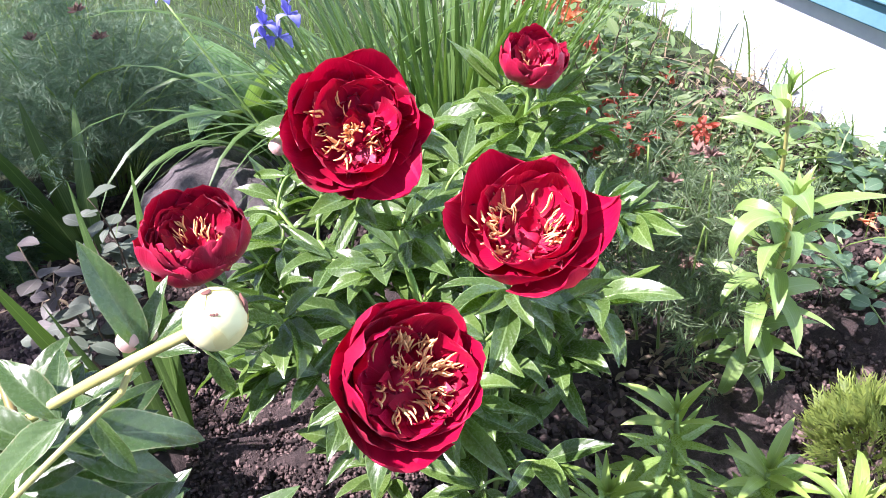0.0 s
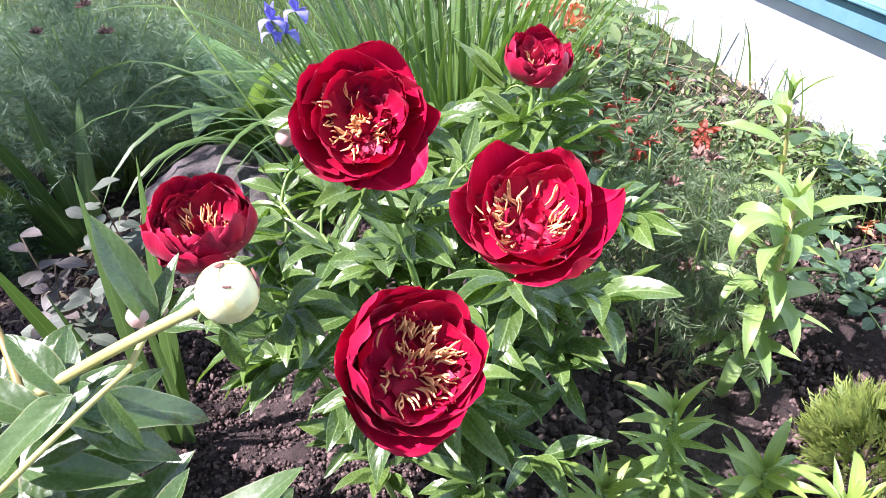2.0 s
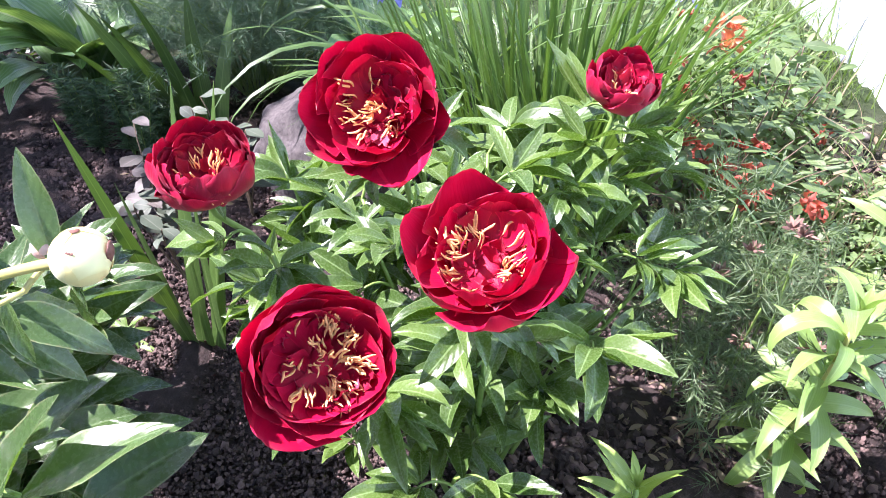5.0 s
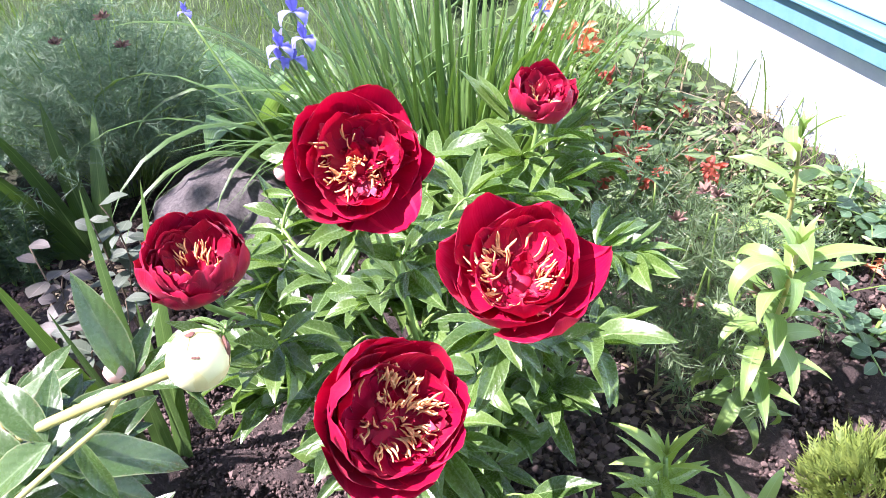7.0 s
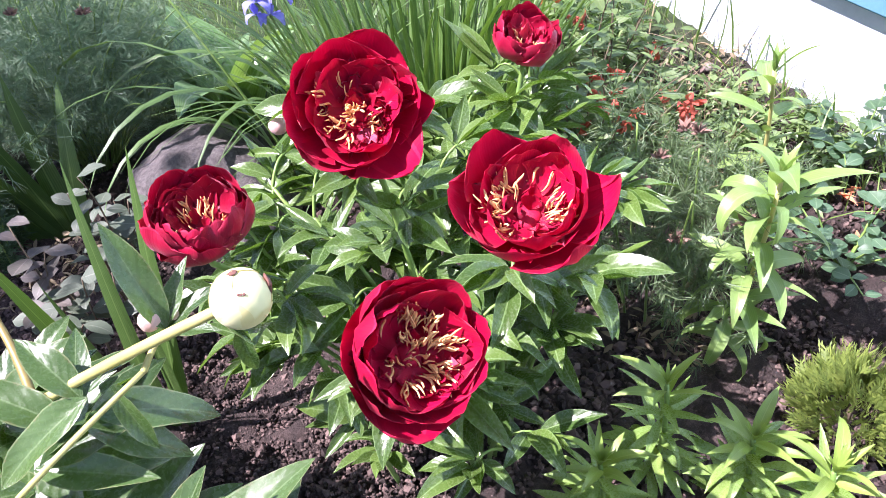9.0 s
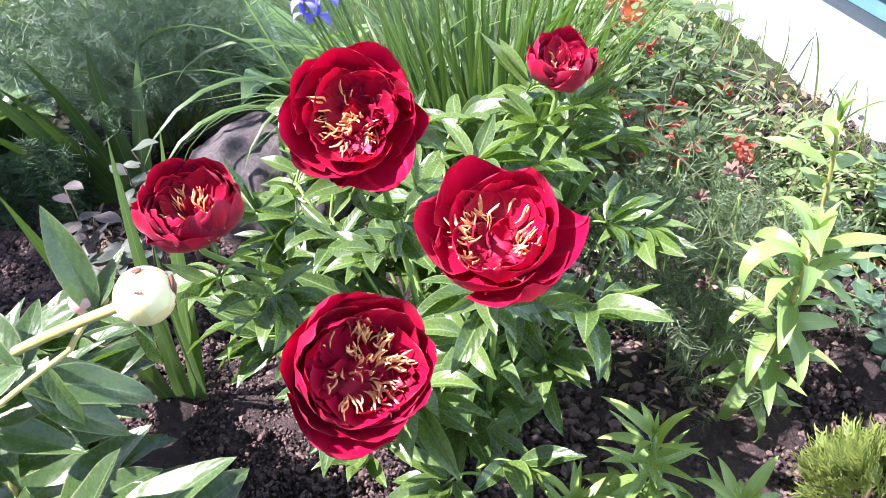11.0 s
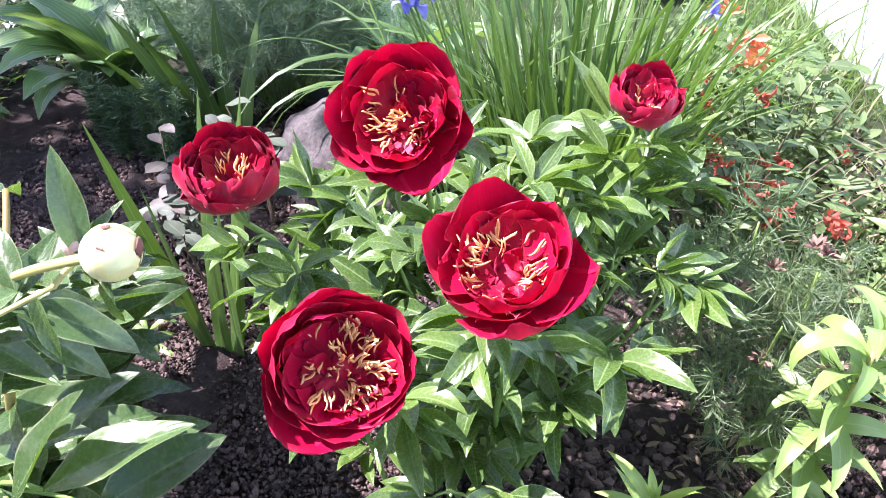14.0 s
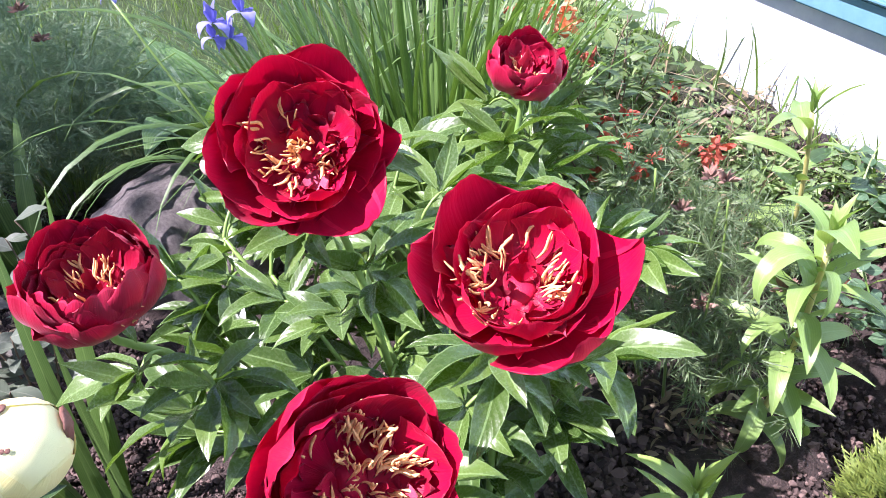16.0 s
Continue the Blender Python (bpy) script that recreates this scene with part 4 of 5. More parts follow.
    # leaves along the bud's stem and the body of the bush
    for spot, d, s in (((-0.245, 0.248, 0.648), (-0.65, -0.35, -0.35), 0.085), ((-0.25, 0.25, 0.645), (-0.55, 0.35, 0.5), 0.06), ((-0.225, 0.246, 0.655), (0.25, -0.2, -0.7), 0.05),
                       ((-0.25, 0.25, 0.63), (0.8, 0.3, -0.25), 0.085), ((-0.26, 0.25, 0.62), (0.55, 0.1, -0.45), 0.08), ((-0.26, 0.25, 0.63), (-0.2, 0.7, 0.2), 0.07),
                       ((-0.27, 0.25, 0.62), (-0.6, 0.1, 0.4), 0.08), ((-0.27, 0.25, 0.62), (0.3, 0.6, -0.3), 0.08),
                       ((-0.29, 0.235, 0.6), (0.7, 0.35, 0.25), 0.075), ((-0.29, 0.24, 0.6), (0.45, 0.5, 0.3), 0.07), ((-0.3, 0.24, 0.59), (0.8, -0.1, 0.0), 0.085), ((-0.3, 0.23, 0.58), (0.2, -0.5, -0.2), 0.09),
                       ((-0.3, 0.23, 0.58), (-0.5, -0.3, 0.3), 0.09), ((-0.31, 0.22, 0.56), (0.75, 0.2, 0.15), 0.085), ((-0.31, 0.22, 0.55), (0.6, -0.35, 0.1), 0.08)):
        part("leaflet", r.choice(PALE_LEAFLETS), plant, aim(spot, d, (0.1, -0.4, 0.9), r.uniform(-0.3, 0.3), s))
    broad = [grid_mesh("leaflet", leaf_points(1.0, w, 0.3, c, 0.15, 0.13, 0.45, 7, 12, 70 + k), PALE_PEONY_LEAF) for k, (w, c) in enumerate(((0.36, 0.35), (0.4, 0.6), (0.34, 0.2)))]
    top = Vector((-0.335, 0.205, 0.42))
    shoot = part("stem", tube_mesh("stem", curve_pts(base + Vector((0.05, -0.02, -0.01)), top, (0, 0, 0.03)), 0.005, 0.0035, PALE_STEM, 7), plant)
    for k, (root, tip) in enumerate((((-0.205, 0.184, 0.53), (-0.13, 0.246, 0.578)), ((-0.235, 0.23, 0.42), (-0.163, 0.296, 0.478)), ((-0.228, 0.172, 0.515), (-0.184, 0.213, 0.61)),
                                     ((-0.285, 0.235, 0.48), (-0.225, 0.285, 0.541)), ((-0.36, 0.265, 0.38), (-0.288, 0.345, 0.405)), ((-0.37, 0.25, 0.44), (-0.295, 0.31, 0.465)),
                                     ((-0.42, 0.3, 0.4), (-0.35, 0.38, 0.415)), ((-0.42, 0.37, 0.37), (-0.36, 0.45, 0.39)), ((-0.42, 0.22, 0.45), (-0.34, 0.27, 0.5)), ((-0.3, 0.19, 0.4), (-0.2, 0.25, 0.4)))):
        root, tip = Vector(root), Vector(tip)
        part("petiole", tube_mesh("petiole", curve_pts(top, root, (0, 0, 0.01), 6), 0.0028, 0.0018, STEM, 5), shoot)
        part("leaflet", broad[k % 3], shoot, aim(root, tip - root, (0.05, -0.32, 0.94), r.uniform(-0.3, 0.3), (tip - root).length * 1.06))
    heads = [(-0.604, 0.528, 0.3), (-0.564, 0.538, 0.27), (-0.555, 0.46, 0.3), (-0.533, 0.398, 0.32), (-0.464, 0.418, 0.31), (-0.42, 0.332, 0.34), (-0.448, 0.331, 0.36),
             (-0.37, 0.31, 0.34), (-0.33, 0.28, 0.36), (-0.34, 0.246, 0.42), (-0.3, 0.25, 0.38), (-0.4, 0.249, 0.36), (-0.31, 0.21, 0.42), (-0.549, 0.422, 0.25),
             (-0.5, 0.48, 0.4), (-0.47, 0.42, 0.45), (-0.45, 0.48, 0.42), (-0.4, 0.42, 0.42), (-0.43, 0.38, 0.44)]
    for k, h in enumerate(heads):
        head = Vector(h) + Vector((-0.03, -0.01, -0.03))
        away = head - base
        a = math.atan2(away.y, away.x)
        foot = base + Vector((0.3 * away.x, 0.3 * away.y, -0.01))
        pts = curve_pts(foot, head, (0, 0, 0.04), 8)
        stalk = part("stem", tube_mesh("stem", pts, 0.0045, 0.003, RED_STEM if k % 3 == 0 else STEM, 6), plant)
        for j in range(2):
            ang = a + (j - 0.5) * 1.9 + r.uniform(-0.5, 0.5)
            tip = pts[7 - j * 2] + Vector((math.cos(ang) * 0.04, math.sin(ang) * 0.04, r.uniform(0.0, 0.04)))
            compound_leaf(stalk, pts[7 - j * 2], tip, r.uniform(0.085, 0.12) * (1.35 if h[1] < 0.34 else 1), PALE_LEAFLETS, r, 2 if j else 3, STEM, 0.3)


build_pale_peony()


# ---- strap-leaved plants ----
BLADES = [grid_mesh("blade", blade_points(1.0, w, c, k), BLADE_LEAF) for k, (w, c) in enumerate(((0.021, 0.3), (0.018, 0.8), (0.023, 0.2), (0.02, 1.2), (0.021, 1.9), (0.017, 0.5)))]
ARCHED = [grid_mesh("blade", blade_points(1.0, w, c, 40 + k, 13), BLADE_LEAF) for k, (w, c) in enumerate(((0.026, 2.6), (0.028, 2.2), (0.024, 3.0), (0.026, 1.7)))]
SWORDS = [grid_mesh("blade", blade_points(1.0, w, c, 60 + k, 9, 0.15, 0.03), BLADE_LEAF) for k, (w, c) in enumerate(((0.068, 0.08), (0.06, 0.1), (0.064, 0.06), (0.07, 0.1)))]


def upright(at, lean_dir, lean, scale, spin=None):
    """A pose for a blade: up from its base, leaning by some radians towards a compass angle."""
    return Matrix.Translation(at) @ Matrix.Rotation(lean_dir - math.pi / 2, 4, "Z") @ Matrix.Rotation(-lean, 4, "X") @ (Matrix.Rotation(spin, 4, "Z") if spin else Matrix()) @ Matrix.Scale(scale, 4)


def build_iris_clump():
    r = random.Random(5)
    plant = thing("siberian_iris_clump", (-0.06, 1.2, gz(-0.06, 1.2)), "dense tall clump of narrow green iris blades with violet-blue flowers", "iris")
    for k in range(290):
        a, d = r.uniform(0, 6.28), math.sqrt(r.random())
        x, y = -0.07 + 0.17 * d * math.cos(a), 1.22 + 0.12 * d * math.sin(a)
        droops = k % 6 == 4 and math.cos(a) > 0.1
        part("blade", BLADES[1 if droops else k % 6], plant, upright((x, y, gz(x, y) - 0.01), a + r.uniform(-0.6, 0.6), (0.03 + 0.26 * d * r.uniform(0.2, 1.2) * (1.4 if k % 11 == 0 else 1)) * (0.55 if math.cos(a) > 0.1 else 1), r.uniform(0.42, 0.74), r.uniform(-0.4, 0.4)))
    for k in range(14):
        a, d = r.uniform(0, 6.28) if k % 4 == 0 else r.uniform(1.6, 4.6), math.sqrt(r.random())
        x, y = -0.05 + 0.17 * d * math.cos(a), 1.22 + 0.12 * d * math.sin(a)
        part("blade", ARCHED[k % 4], plant, upright((x, y, gz(x, y) - 0.01), a + r.uniform(-0.5, 0.5), r.uniform(0.02, 0.15), r.uniform(0.5, 0.66)))
    for at, s in (((-0.262, 0.89, 0.65), 0.56), ((-0.24, 0.905, 0.69), 0.6), ((-0.228, 0.89, 0.66), 0.52), ((-0.25, 0.9, 0.628), 0.52), ((-0.268, 0.895, 0.632), 0.44), ((-0.50, 1.16, 0.615), 0.4), ((0.107, 1.43, 0.5), 0.7)):
        foot = Vector((-0.15 + (at[0] + 0.2) * 0.4, 1.15, gz(-0.1, 1.15)))
        part("flower_stem", tube_mesh("flower_stem", curve_pts(foot, at, (0, -0.03, 0.05)), 0.003, 0.002, STEM, 6), plant)
        iris_flower(plant, Vector(at), s, r)


def iris_flower(plant, at, s, r):
    heart = part("flower", lump_mesh("flower_heart", 3, STEM, 0.1, 2, 1.5), plant, Matrix.Translation(at) @ Matrix.Scale(0.004 * s, 4), "violet-blue iris flower")
    for k in range(3):
        a = k * 2.094 + r.uniform(-0.2, 0.2)
        fall = petal_points(0.052 * s, 0.034 * s, 35, 150, 0.5, 0.05, int(at.x * 1e4) + k, 9, 10, 0.03, 0.7)
        part("fall_petal", grid_mesh("fall_petal", fall, BLUE_PETAL), heart, Matrix.Translation(at) @ Matrix.Rotation(a, 4, "Z"))
        stand = petal_points(0.048 * s, 0.028 * s, 12, 6, 0.5, 0.05, int(at.x * 1e4) + 9 + k, 7, 7)
        part("standard_petal", grid_mesh("standard_petal", stand, BLUE_PETAL), heart, Matrix.Translation(at) @ Matrix.Rotation(a + 1.05, 4, "Z"))


build_iris_clump()


def build_arching_clump():
    r = random.Random(9)
    plant = thing("arching_daylily_clump", (-0.34, 1.3, gz(-0.34, 1.3)), "loose clump of long pale green arching strap leaves", "daylily")
    for k in range(20):
        a, d = r.uniform(0, 6.28), math.sqrt(r.random())
        x, y = -0.36 + 0.1 * d * math.cos(a), 1.32 + 0.08 * d * math.sin(a)
        part("blade", ARCHED[k % 4], plant, upright((x, y, gz(x, y) - 0.01), r.choice((math.pi, -1.9, -2.3, a, 0.3)) + r.uniform(-0.5, 0.5), r.uniform(0.0, 0.25), r.uniform(0.5, 0.85)))


build_arching_clump()


WIDE_SWORDS = [grid_mesh("blade", blade_points(1.0, w, c, 64 + k, 9, 0.15, 0.08), BLADE_LEAF) for k, (w, c) in enumerate(((0.13, 0.35), (0.14, 0.15), (0.12, 0.5)))]


def sword_fan(name, at, heading, tips, label, group="", meshes=SWORDS):
    """A flat fan of broad sword leaves; tips: lean in the fan's plane and length of each."""
    plant = thing(name, at, label, "iris", group)
    for k, (lean, L) in enumerate(tips):
        side = heading if lean >= 0 else heading + math.pi
        m = Matrix.Translation(Vector(at) + Vector((math.cos(heading), math.sin(heading), 0)) * (0.012 * (k - len(tips) / 2)) + Vector((0, 0, -0.01)))
        m = m @ Matrix.Rotation(side - math.pi / 2, 4, "Z") @ Matrix.Rotation(-abs(lean), 4, "X") @ Matrix.Rotation(1.45, 4, "Z") @ Matrix.Scale(L, 4)
        part("blade", meshes[k % len(meshes)], plant, m)


def near_sword_fan():
    foot = Vector((-0.5, 0.668, gz(-0.5, 0.668)))
    plant = thing("bearded_iris", foot, "fan of upright green sword-shaped iris leaves in bare soil", "iris", "iris fans")
    for k, (dx, tip, flat) in enumerate(((0.02, (-0.404, 0.689, 0.563), (1, -0.15, 0)), (-0.005, (-0.527, 0.749, 0.517), (1, 0.2, 0)), (-0.02, (-0.572, 0.584, 0.528), (0.95, 0.3, 0)),
                                         (0.03, (-0.455, 0.66, 0.4), (1, -0.4, 0)), (-0.03, (-0.6, 0.63, 0.33), (0.8, -0.5, 0)), (0.01, (-0.48, 0.66, 0.34), (1, 0.1, 0)), (-0.012, (-0.545, 0.62, 0.42), (0.9, -0.4, 0)))):
        at = foot + Vector((dx, dx * 0.2, -0.01))
        z = (Vector(tip) - at).normalized()
        x = Vector(flat)
        x = (x - z * x.dot(z)).normalized()
        m = Matrix.Translation(at) @ Matrix((x, z.cross(x), z)).transposed().to_4x4() @ Matrix.Scale((Vector(tip) - at).length, 4)
        part("blade", SWORDS[k % len(SWORDS)], plant, m)


near_sword_fan()
sword_fan("bearded_iris", (-0.87, 1.2, gz(-0.87, 1.2)), 0.15, [(-0.75, 0.36), (-0.55, 0.4), (-0.35, 0.38), (-0.2, 0.41), (0.0, 0.38), (0.16, 0.36)], "shaded fan of dark green sword-shaped iris leaves", "iris fans", WIDE_SWORDS)

BROAD = [grid_mesh("leaf", leaf_points(1.0, w, 0.25, c, t, 0.08, 0.45, 7, 9, k, 0.3), BROAD_LEAF) for k, (w, c, t) in enumerate(((0.34, 1.7, 0.2), (0.4, 1.3, -0.2), (0.3, 2.1, 0.1)))]


def rosette(name, at, n, size, lift, label, category, seed, meshes=None):
    r = random.Random(seed)
    plant = thing(name, at, label, category)
    for k in range(n):
        a = k * 2.399 + r.uniform(-0.3, 0.3)
        d = Vector((math.cos(a), math.sin(a), lift * r.uniform(0.5, 1.6)))
        part("leaf", (meshes or BROAD)[k % 3], plant, aim(Vector(at) + Vector((math.cos(a), math.sin(a), 0)) * 0.02, d, (0, 0, 1), r.uniform(-0.3, 0.3), size * r.uniform(0.75, 1.15)))
    return plant


rosette("broad_leaved_clump", (-1.27, 1.29, gz(-1.27, 1.29)), 24, 0.36, 1.9, "clump of broad ribbed arching green leaves", "hosta", 3)
rosette("broad_leaved_clump", (-0.7, 1.75, gz(-0.7, 1.75)), 16, 0.3, 1.3, "clump of broad pale green leaves beside the lawn", "hosta", 4)

rosette("broad_leaved_clump", (-0.54, 1.48, gz(-0.54, 1.48)), 7, 0.4, 5.0, "clump of upright broad pale green leaves behind the boulder", "tulip leaves", 14)


# ---- feathery plants ----
def thread_mesh(name, n, size, mat, seed, width=0.0011, forks=0, whorls=0):
    """A tuft of thread-like leaf lobes spreading from one point, each forking where forks are given."""
    r = random.Random(seed)
    V, F, U = [], [], []

    def thread(p0, d, L, bend, s):
        b = len(V)
        for t, w in ((0.0, 1), (0.55, 0.9), (1, 0.25)):
            p = p0 + d * L * t + bend * t * t
            V.extend([p - s * w, p + s * w])
            U.extend([(0, t), (1, t)])
        F.extend([(b, b + 1, b + 3, b + 2), (b + 2, b + 3, b + 5, b + 4)])

    for k in range(n if whorls else 0):
        # needles standing out all round a short shoot
        level = (k * whorls // n) / whorls
        a, rise = k * 2.399 + r.uniform(-0.2, 0.2), 0.15 + 0.9 * level + r.uniform(-0.15, 0.15)
        d = Vector((math.cos(a) * math.cos(rise), math.sin(a) * math.cos(rise), math.sin(rise)))
        s = d.cross(Vector((r.uniform(-1, 1), r.uniform(-1, 1), r.uniform(-1, 1)))).normalized() * width / 2
        thread(Vector((0, 0, level * size * 0.9)), d, size * r.uniform(0.75, 1.1), Vector((r.uniform(-0.4, 0.4), r.uniform(-0.4, 0.4), r.uniform(-0.3, 0.4))) * size, s)
    for k in range(0 if whorls else n):
        d = Vector((r.gauss(0, 0.6), r.gauss(0, 0.6), r.uniform(0.1, 1))).normalized()
        s = d.cross(Vector((r.uniform(-1, 1), r.uniform(-1, 1), r.uniform(-1, 1)))).normalized() * width / 2
        bend = Vector((r.uniform(-1, 1), r.uniform(-1, 1), r.uniform(-0.8, 0.3))) * size * 0.55
        L = size * r.uniform(0.6, 1.1)
        thread(d * L * 0.1, d, L * 0.9, bend, s)
        for q in range(forks):
            t = r.uniform(0.3, 0.7)
            turn = (d + Vector((r.gauss(0, 0.55), r.gauss(0, 0.55), r.gauss(0, 0.4)))).normalized()
            thread(d * L * (0.1 + 0.9 * t) + bend * t * t, turn, L * r.uniform(0.35, 0.6), bend * 0.4, s * 0.9)
    return mesh_from(name, V, F, mat, U)


def seed_head(plant, at, seed, s=1.0):
    r = random.Random(seed)
    pod = [grid_mesh("pod", leaf_points(0.016, 0.006, 0.6, -0.3, 0, 0.2, 0.4, 3, 4, k), SEED_HEAD) for k in range(2)]
    poses = [(k, aim(at, (r.gauss(0, 1), r.gauss(0, 1), r.uniform(0.1, 1.2)), (0, 0, 1), r.uniform(0, 6), s * r.uniform(0.7, 1.3))) for k in range(26)]
    part("seed_head", joined("seed_head", pod, SEED_HEAD, poses), plant, None, "withered brown seed head")


def feathery(name, at, rx, ry, h, tufts, per, size, mat, heads, label, seed, width=0.0011, forks=0, whorls=0):
    r = random.Random(seed)
    at = Vector(at)
    plant = thing(name, at, label, "fern-leaf peony")
    kinds = [thread_mesh("tuft", per, size, mat, seed * 10 + k, width, forks, whorls) for k in range(6)]
    stems = max(12, tufts // 26)
    poses, k = [], 0
    for q in range(stems):
        a, d = q * 2.399, math.sqrt((q + 0.5) / stems)
        head = at + Vector((rx * d * math.cos(a), ry * d * math.sin(a), h * (1 - 0.45 * d * d) * r.uniform(0.85, 1.08)))
        pts = curve_pts(at + Vector((0.05 * math.cos(a), 0.05 * math.sin(a), 0)), head, (0, 0, h * 0.12), 9)
        part("stem", tube_mesh("stem", pts, 0.0026, 0.0014, STEM, 5), plant)
        for j in range(tufts // stems):
            t = r.uniform(0.3, 1.0)
            p = pts[0].lerp(pts[-1], t) + Vector((0, 0, h * 0.12 * 4 * t * (1 - t)))
            off = Vector((r.gauss(0, 1), r.gauss(0, 1), r.gauss(0, 0.5))) * (0.045 if whorls else 0.03)
            poses.append((k, aim(p + off, (r.gauss(0, 1), r.gauss(0, 1), 0.3), (off.x * 20, off.y * 20, 1), r.uniform(0, 6), r.uniform(0.7, 1.2))))
            k += 1
    tagged(part("foliage", joined("foliage", kinds, mat, poses), plant, None, "fine thread-like foliage"), kind="stuff")
    for k, p in enumerate(heads):
        seed_head(plant, Vector(p), seed + k)
    return plant


feathery("fern_leaf_peony", (-0.92, 1.5, 0.07), 0.42, 0.34, 0.46, 2100, 9, 0.046, DARK_FEATHER, [(-0.67, 1.235, 0.535), (-0.84, 1.3, 0.52), (-0.74, 1.32, 0.56)], "large dark feathery fern-leaf peony with brown seed heads", 6, 0.0012, 3)
feathery("fern_leaf_peony", (0.295, 0.86, 0.08), 0.175, 0.19, 0.35, 320, 30, 0.03, FEATHER_LEAF, [(0.285, 0.89, 0.366), (0.33, 0.93, 0.39), (0.365, 0.74, 0.35), (0.3, 0.8, 0.28), (0.25, 0.83, 0.36), (0.34, 0.9, 0.4)], "feathery fern-leaf peony with withered brown seed heads", 7, 0.00125, 0, 3)


def spiky_group():
    r = random.Random(12)
    for x, y in ((-1.07, 1.08), (-1.0, 1.1), (-0.93, 1.07), (-1.13, 1.1), (-1.03, 1.17), (-0.96, 1.16)):
        at = Vector((x, y, gz(x, y)))
        plant = thing("cypress_spurge", at, "small dark green bottle-brush spurge shoot", "spurge", "spurge shoots")
        me = thread_mesh("needles", 30, 0.026, SPURGE_LEAF, int(-x * 100), 0.0024)
        poses = []
        for q in range(5):
            head = at + Vector((r.uniform(-0.04, 0.04), r.uniform(-0.04, 0.04), r.uniform(0.12, 0.2)))
            pts = curve_pts(at, head, (0, 0, 0), 14)
            part("stem", tube_mesh("stem", pts, 0.002, 0.001, STEM, 5), plant)
            poses += [(0, aim(p, (r.gauss(0, 1), r.gauss(0, 1), 0), (0, 0, 1), 0, r.uniform(0.8, 1.1))) for p in pts[2:]]
        tagged(part("foliage", joined("foliage", [me], SPURGE_LEAF, poses), plant), kind="stuff")


spiky_group()

# ---- lilies ----
def lily_leaves(mat):
    return [grid_mesh("leaf", leaf_points(1.0, w, 0.3, c, t, 0.06, 0.4, 5, 8, k, 0.15), mat) for k, (w, c, t) in enumerate(((0.18, 0.7, 0.2), (0.21, 1.1, -0.3), (0.17, 0.4, 0.1), (0.19, 1.5, 0.4)))]


YOUNG, CORE = lily_leaves(YOUNG_LEAF), lily_leaves(CORE_LEAF)
LILY = [grid_mesh("leaf", leaf_points(1.0, w, 0.3, c, t, 0.06, 0.38, 5, 11, k, 0.35), LILY_LEAF) for k, (w, c, t) in enumerate(((0.22, 2.0, 0.3), (0.26, 1.4, -0.4), (0.22, 0.7, 0.2), (0.23, 2.7, 0.6)))]


def lily(at, top, n, size, label, seed, meshes, crown=5, low=0.15):
    """A lily: one straight stem ringed with long leaves, closing to a tuft at the tip."""
    r = random.Random(seed)
    at, top = Vector(at), Vector(top)
    plant = thing("lily", at, label, "lily", "lilies")
    pts = curve_pts(at - Vector((0, 0, 0.01)), top, (0.008, -0.004, 0), 10)
    part("stem", tube_mesh("stem", pts, 0.0042, 0.003, PALE_STEM if meshes is LILY else STEM, 7), plant)
    for k in range(n):
        t = low + (1 - low) * (k + 0.5) / n
        a = k * 2.399 + r.uniform(-0.3, 0.3)
        tall = meshes is LILY
        rise = (0.05 + 0.8 * t ** 3 if tall else 0.12 + 0.95 * t ** 4) + r.uniform(-0.3, 0.3)
        p = pts[0].lerp(pts[-1], t)
        part("leaf", r.choice(meshes if tall or t < 0.86 else CORE), plant, aim(p, (math.cos(a), math.sin(a), rise), (0, 0, 1), r.uniform(-0.4, 0.4), size * (0.72 + 0.25 * t if tall else 1.18 - 0.22 * t) * r.uniform(0.8, 1.15)))
    for k in range(crown):
        a = k * 2.399 + 0.5
        part("leaf", meshes[2] if tall else CORE[2], plant, aim(top, (math.cos(a) * 0.5, math.sin(a) * 0.5, 1), (-math.cos(a), -math.sin(a), 0.5), 0, size * r.uniform(0.35, 0.6)))
    return plant


lily((0.36, 0.74, gz(0.36, 0.74)), (0.385, 0.712, 0.435), 42, 0.118, "tall pale green lily stalk with long curling leaves", 3, LILY)
lily((0.52, 1.07, gz(0.52, 1.07)), (0.483, 1.01, 0.433), 14, 0.11, "yellow-green lily stalk near the house wall", 4, LILY)
lily((0.21, 0.53, gz(0.21, 0.53)), (0.205, 0.500, 0.315), 44, 0.07, "young leafy lily shoot in the soil", 5, YOUNG, 7)
lily((0.125, 0.47, gz(0.125, 0.47)), (0.123, 0.443, 0.25), 44, 0.07, "young leafy lily shoot in the soil", 6, YOUNG, 9)
lily((0.31, 0.49, gz(0.31, 0.49)), (0.303, 0.465, 0.25), 46, 0.072, "young leafy lily shoot in the soil", 7, YOUNG, 9)
lily((0.385, 0.435, gz(0.385, 0.435)), (0.372, 0.415, 0.255), 46, 0.074, "young leafy lily shoot in the soil", 8, YOUNG, 9)


# ---- small leafy plants ----
def oval_leaves(mat, w=0.62, curl=0.5):
    return [grid_mesh("leaf", leaf_points(1.0, w * s, 0.12, curl * c, t, 0.08, 0.5, 5, 6, k), mat) for k, (s, c, t) in enumerate(((1, 1, 0.1), (0.9, 1.6, -0.2), (1.1, 0.3, 0.0)))]


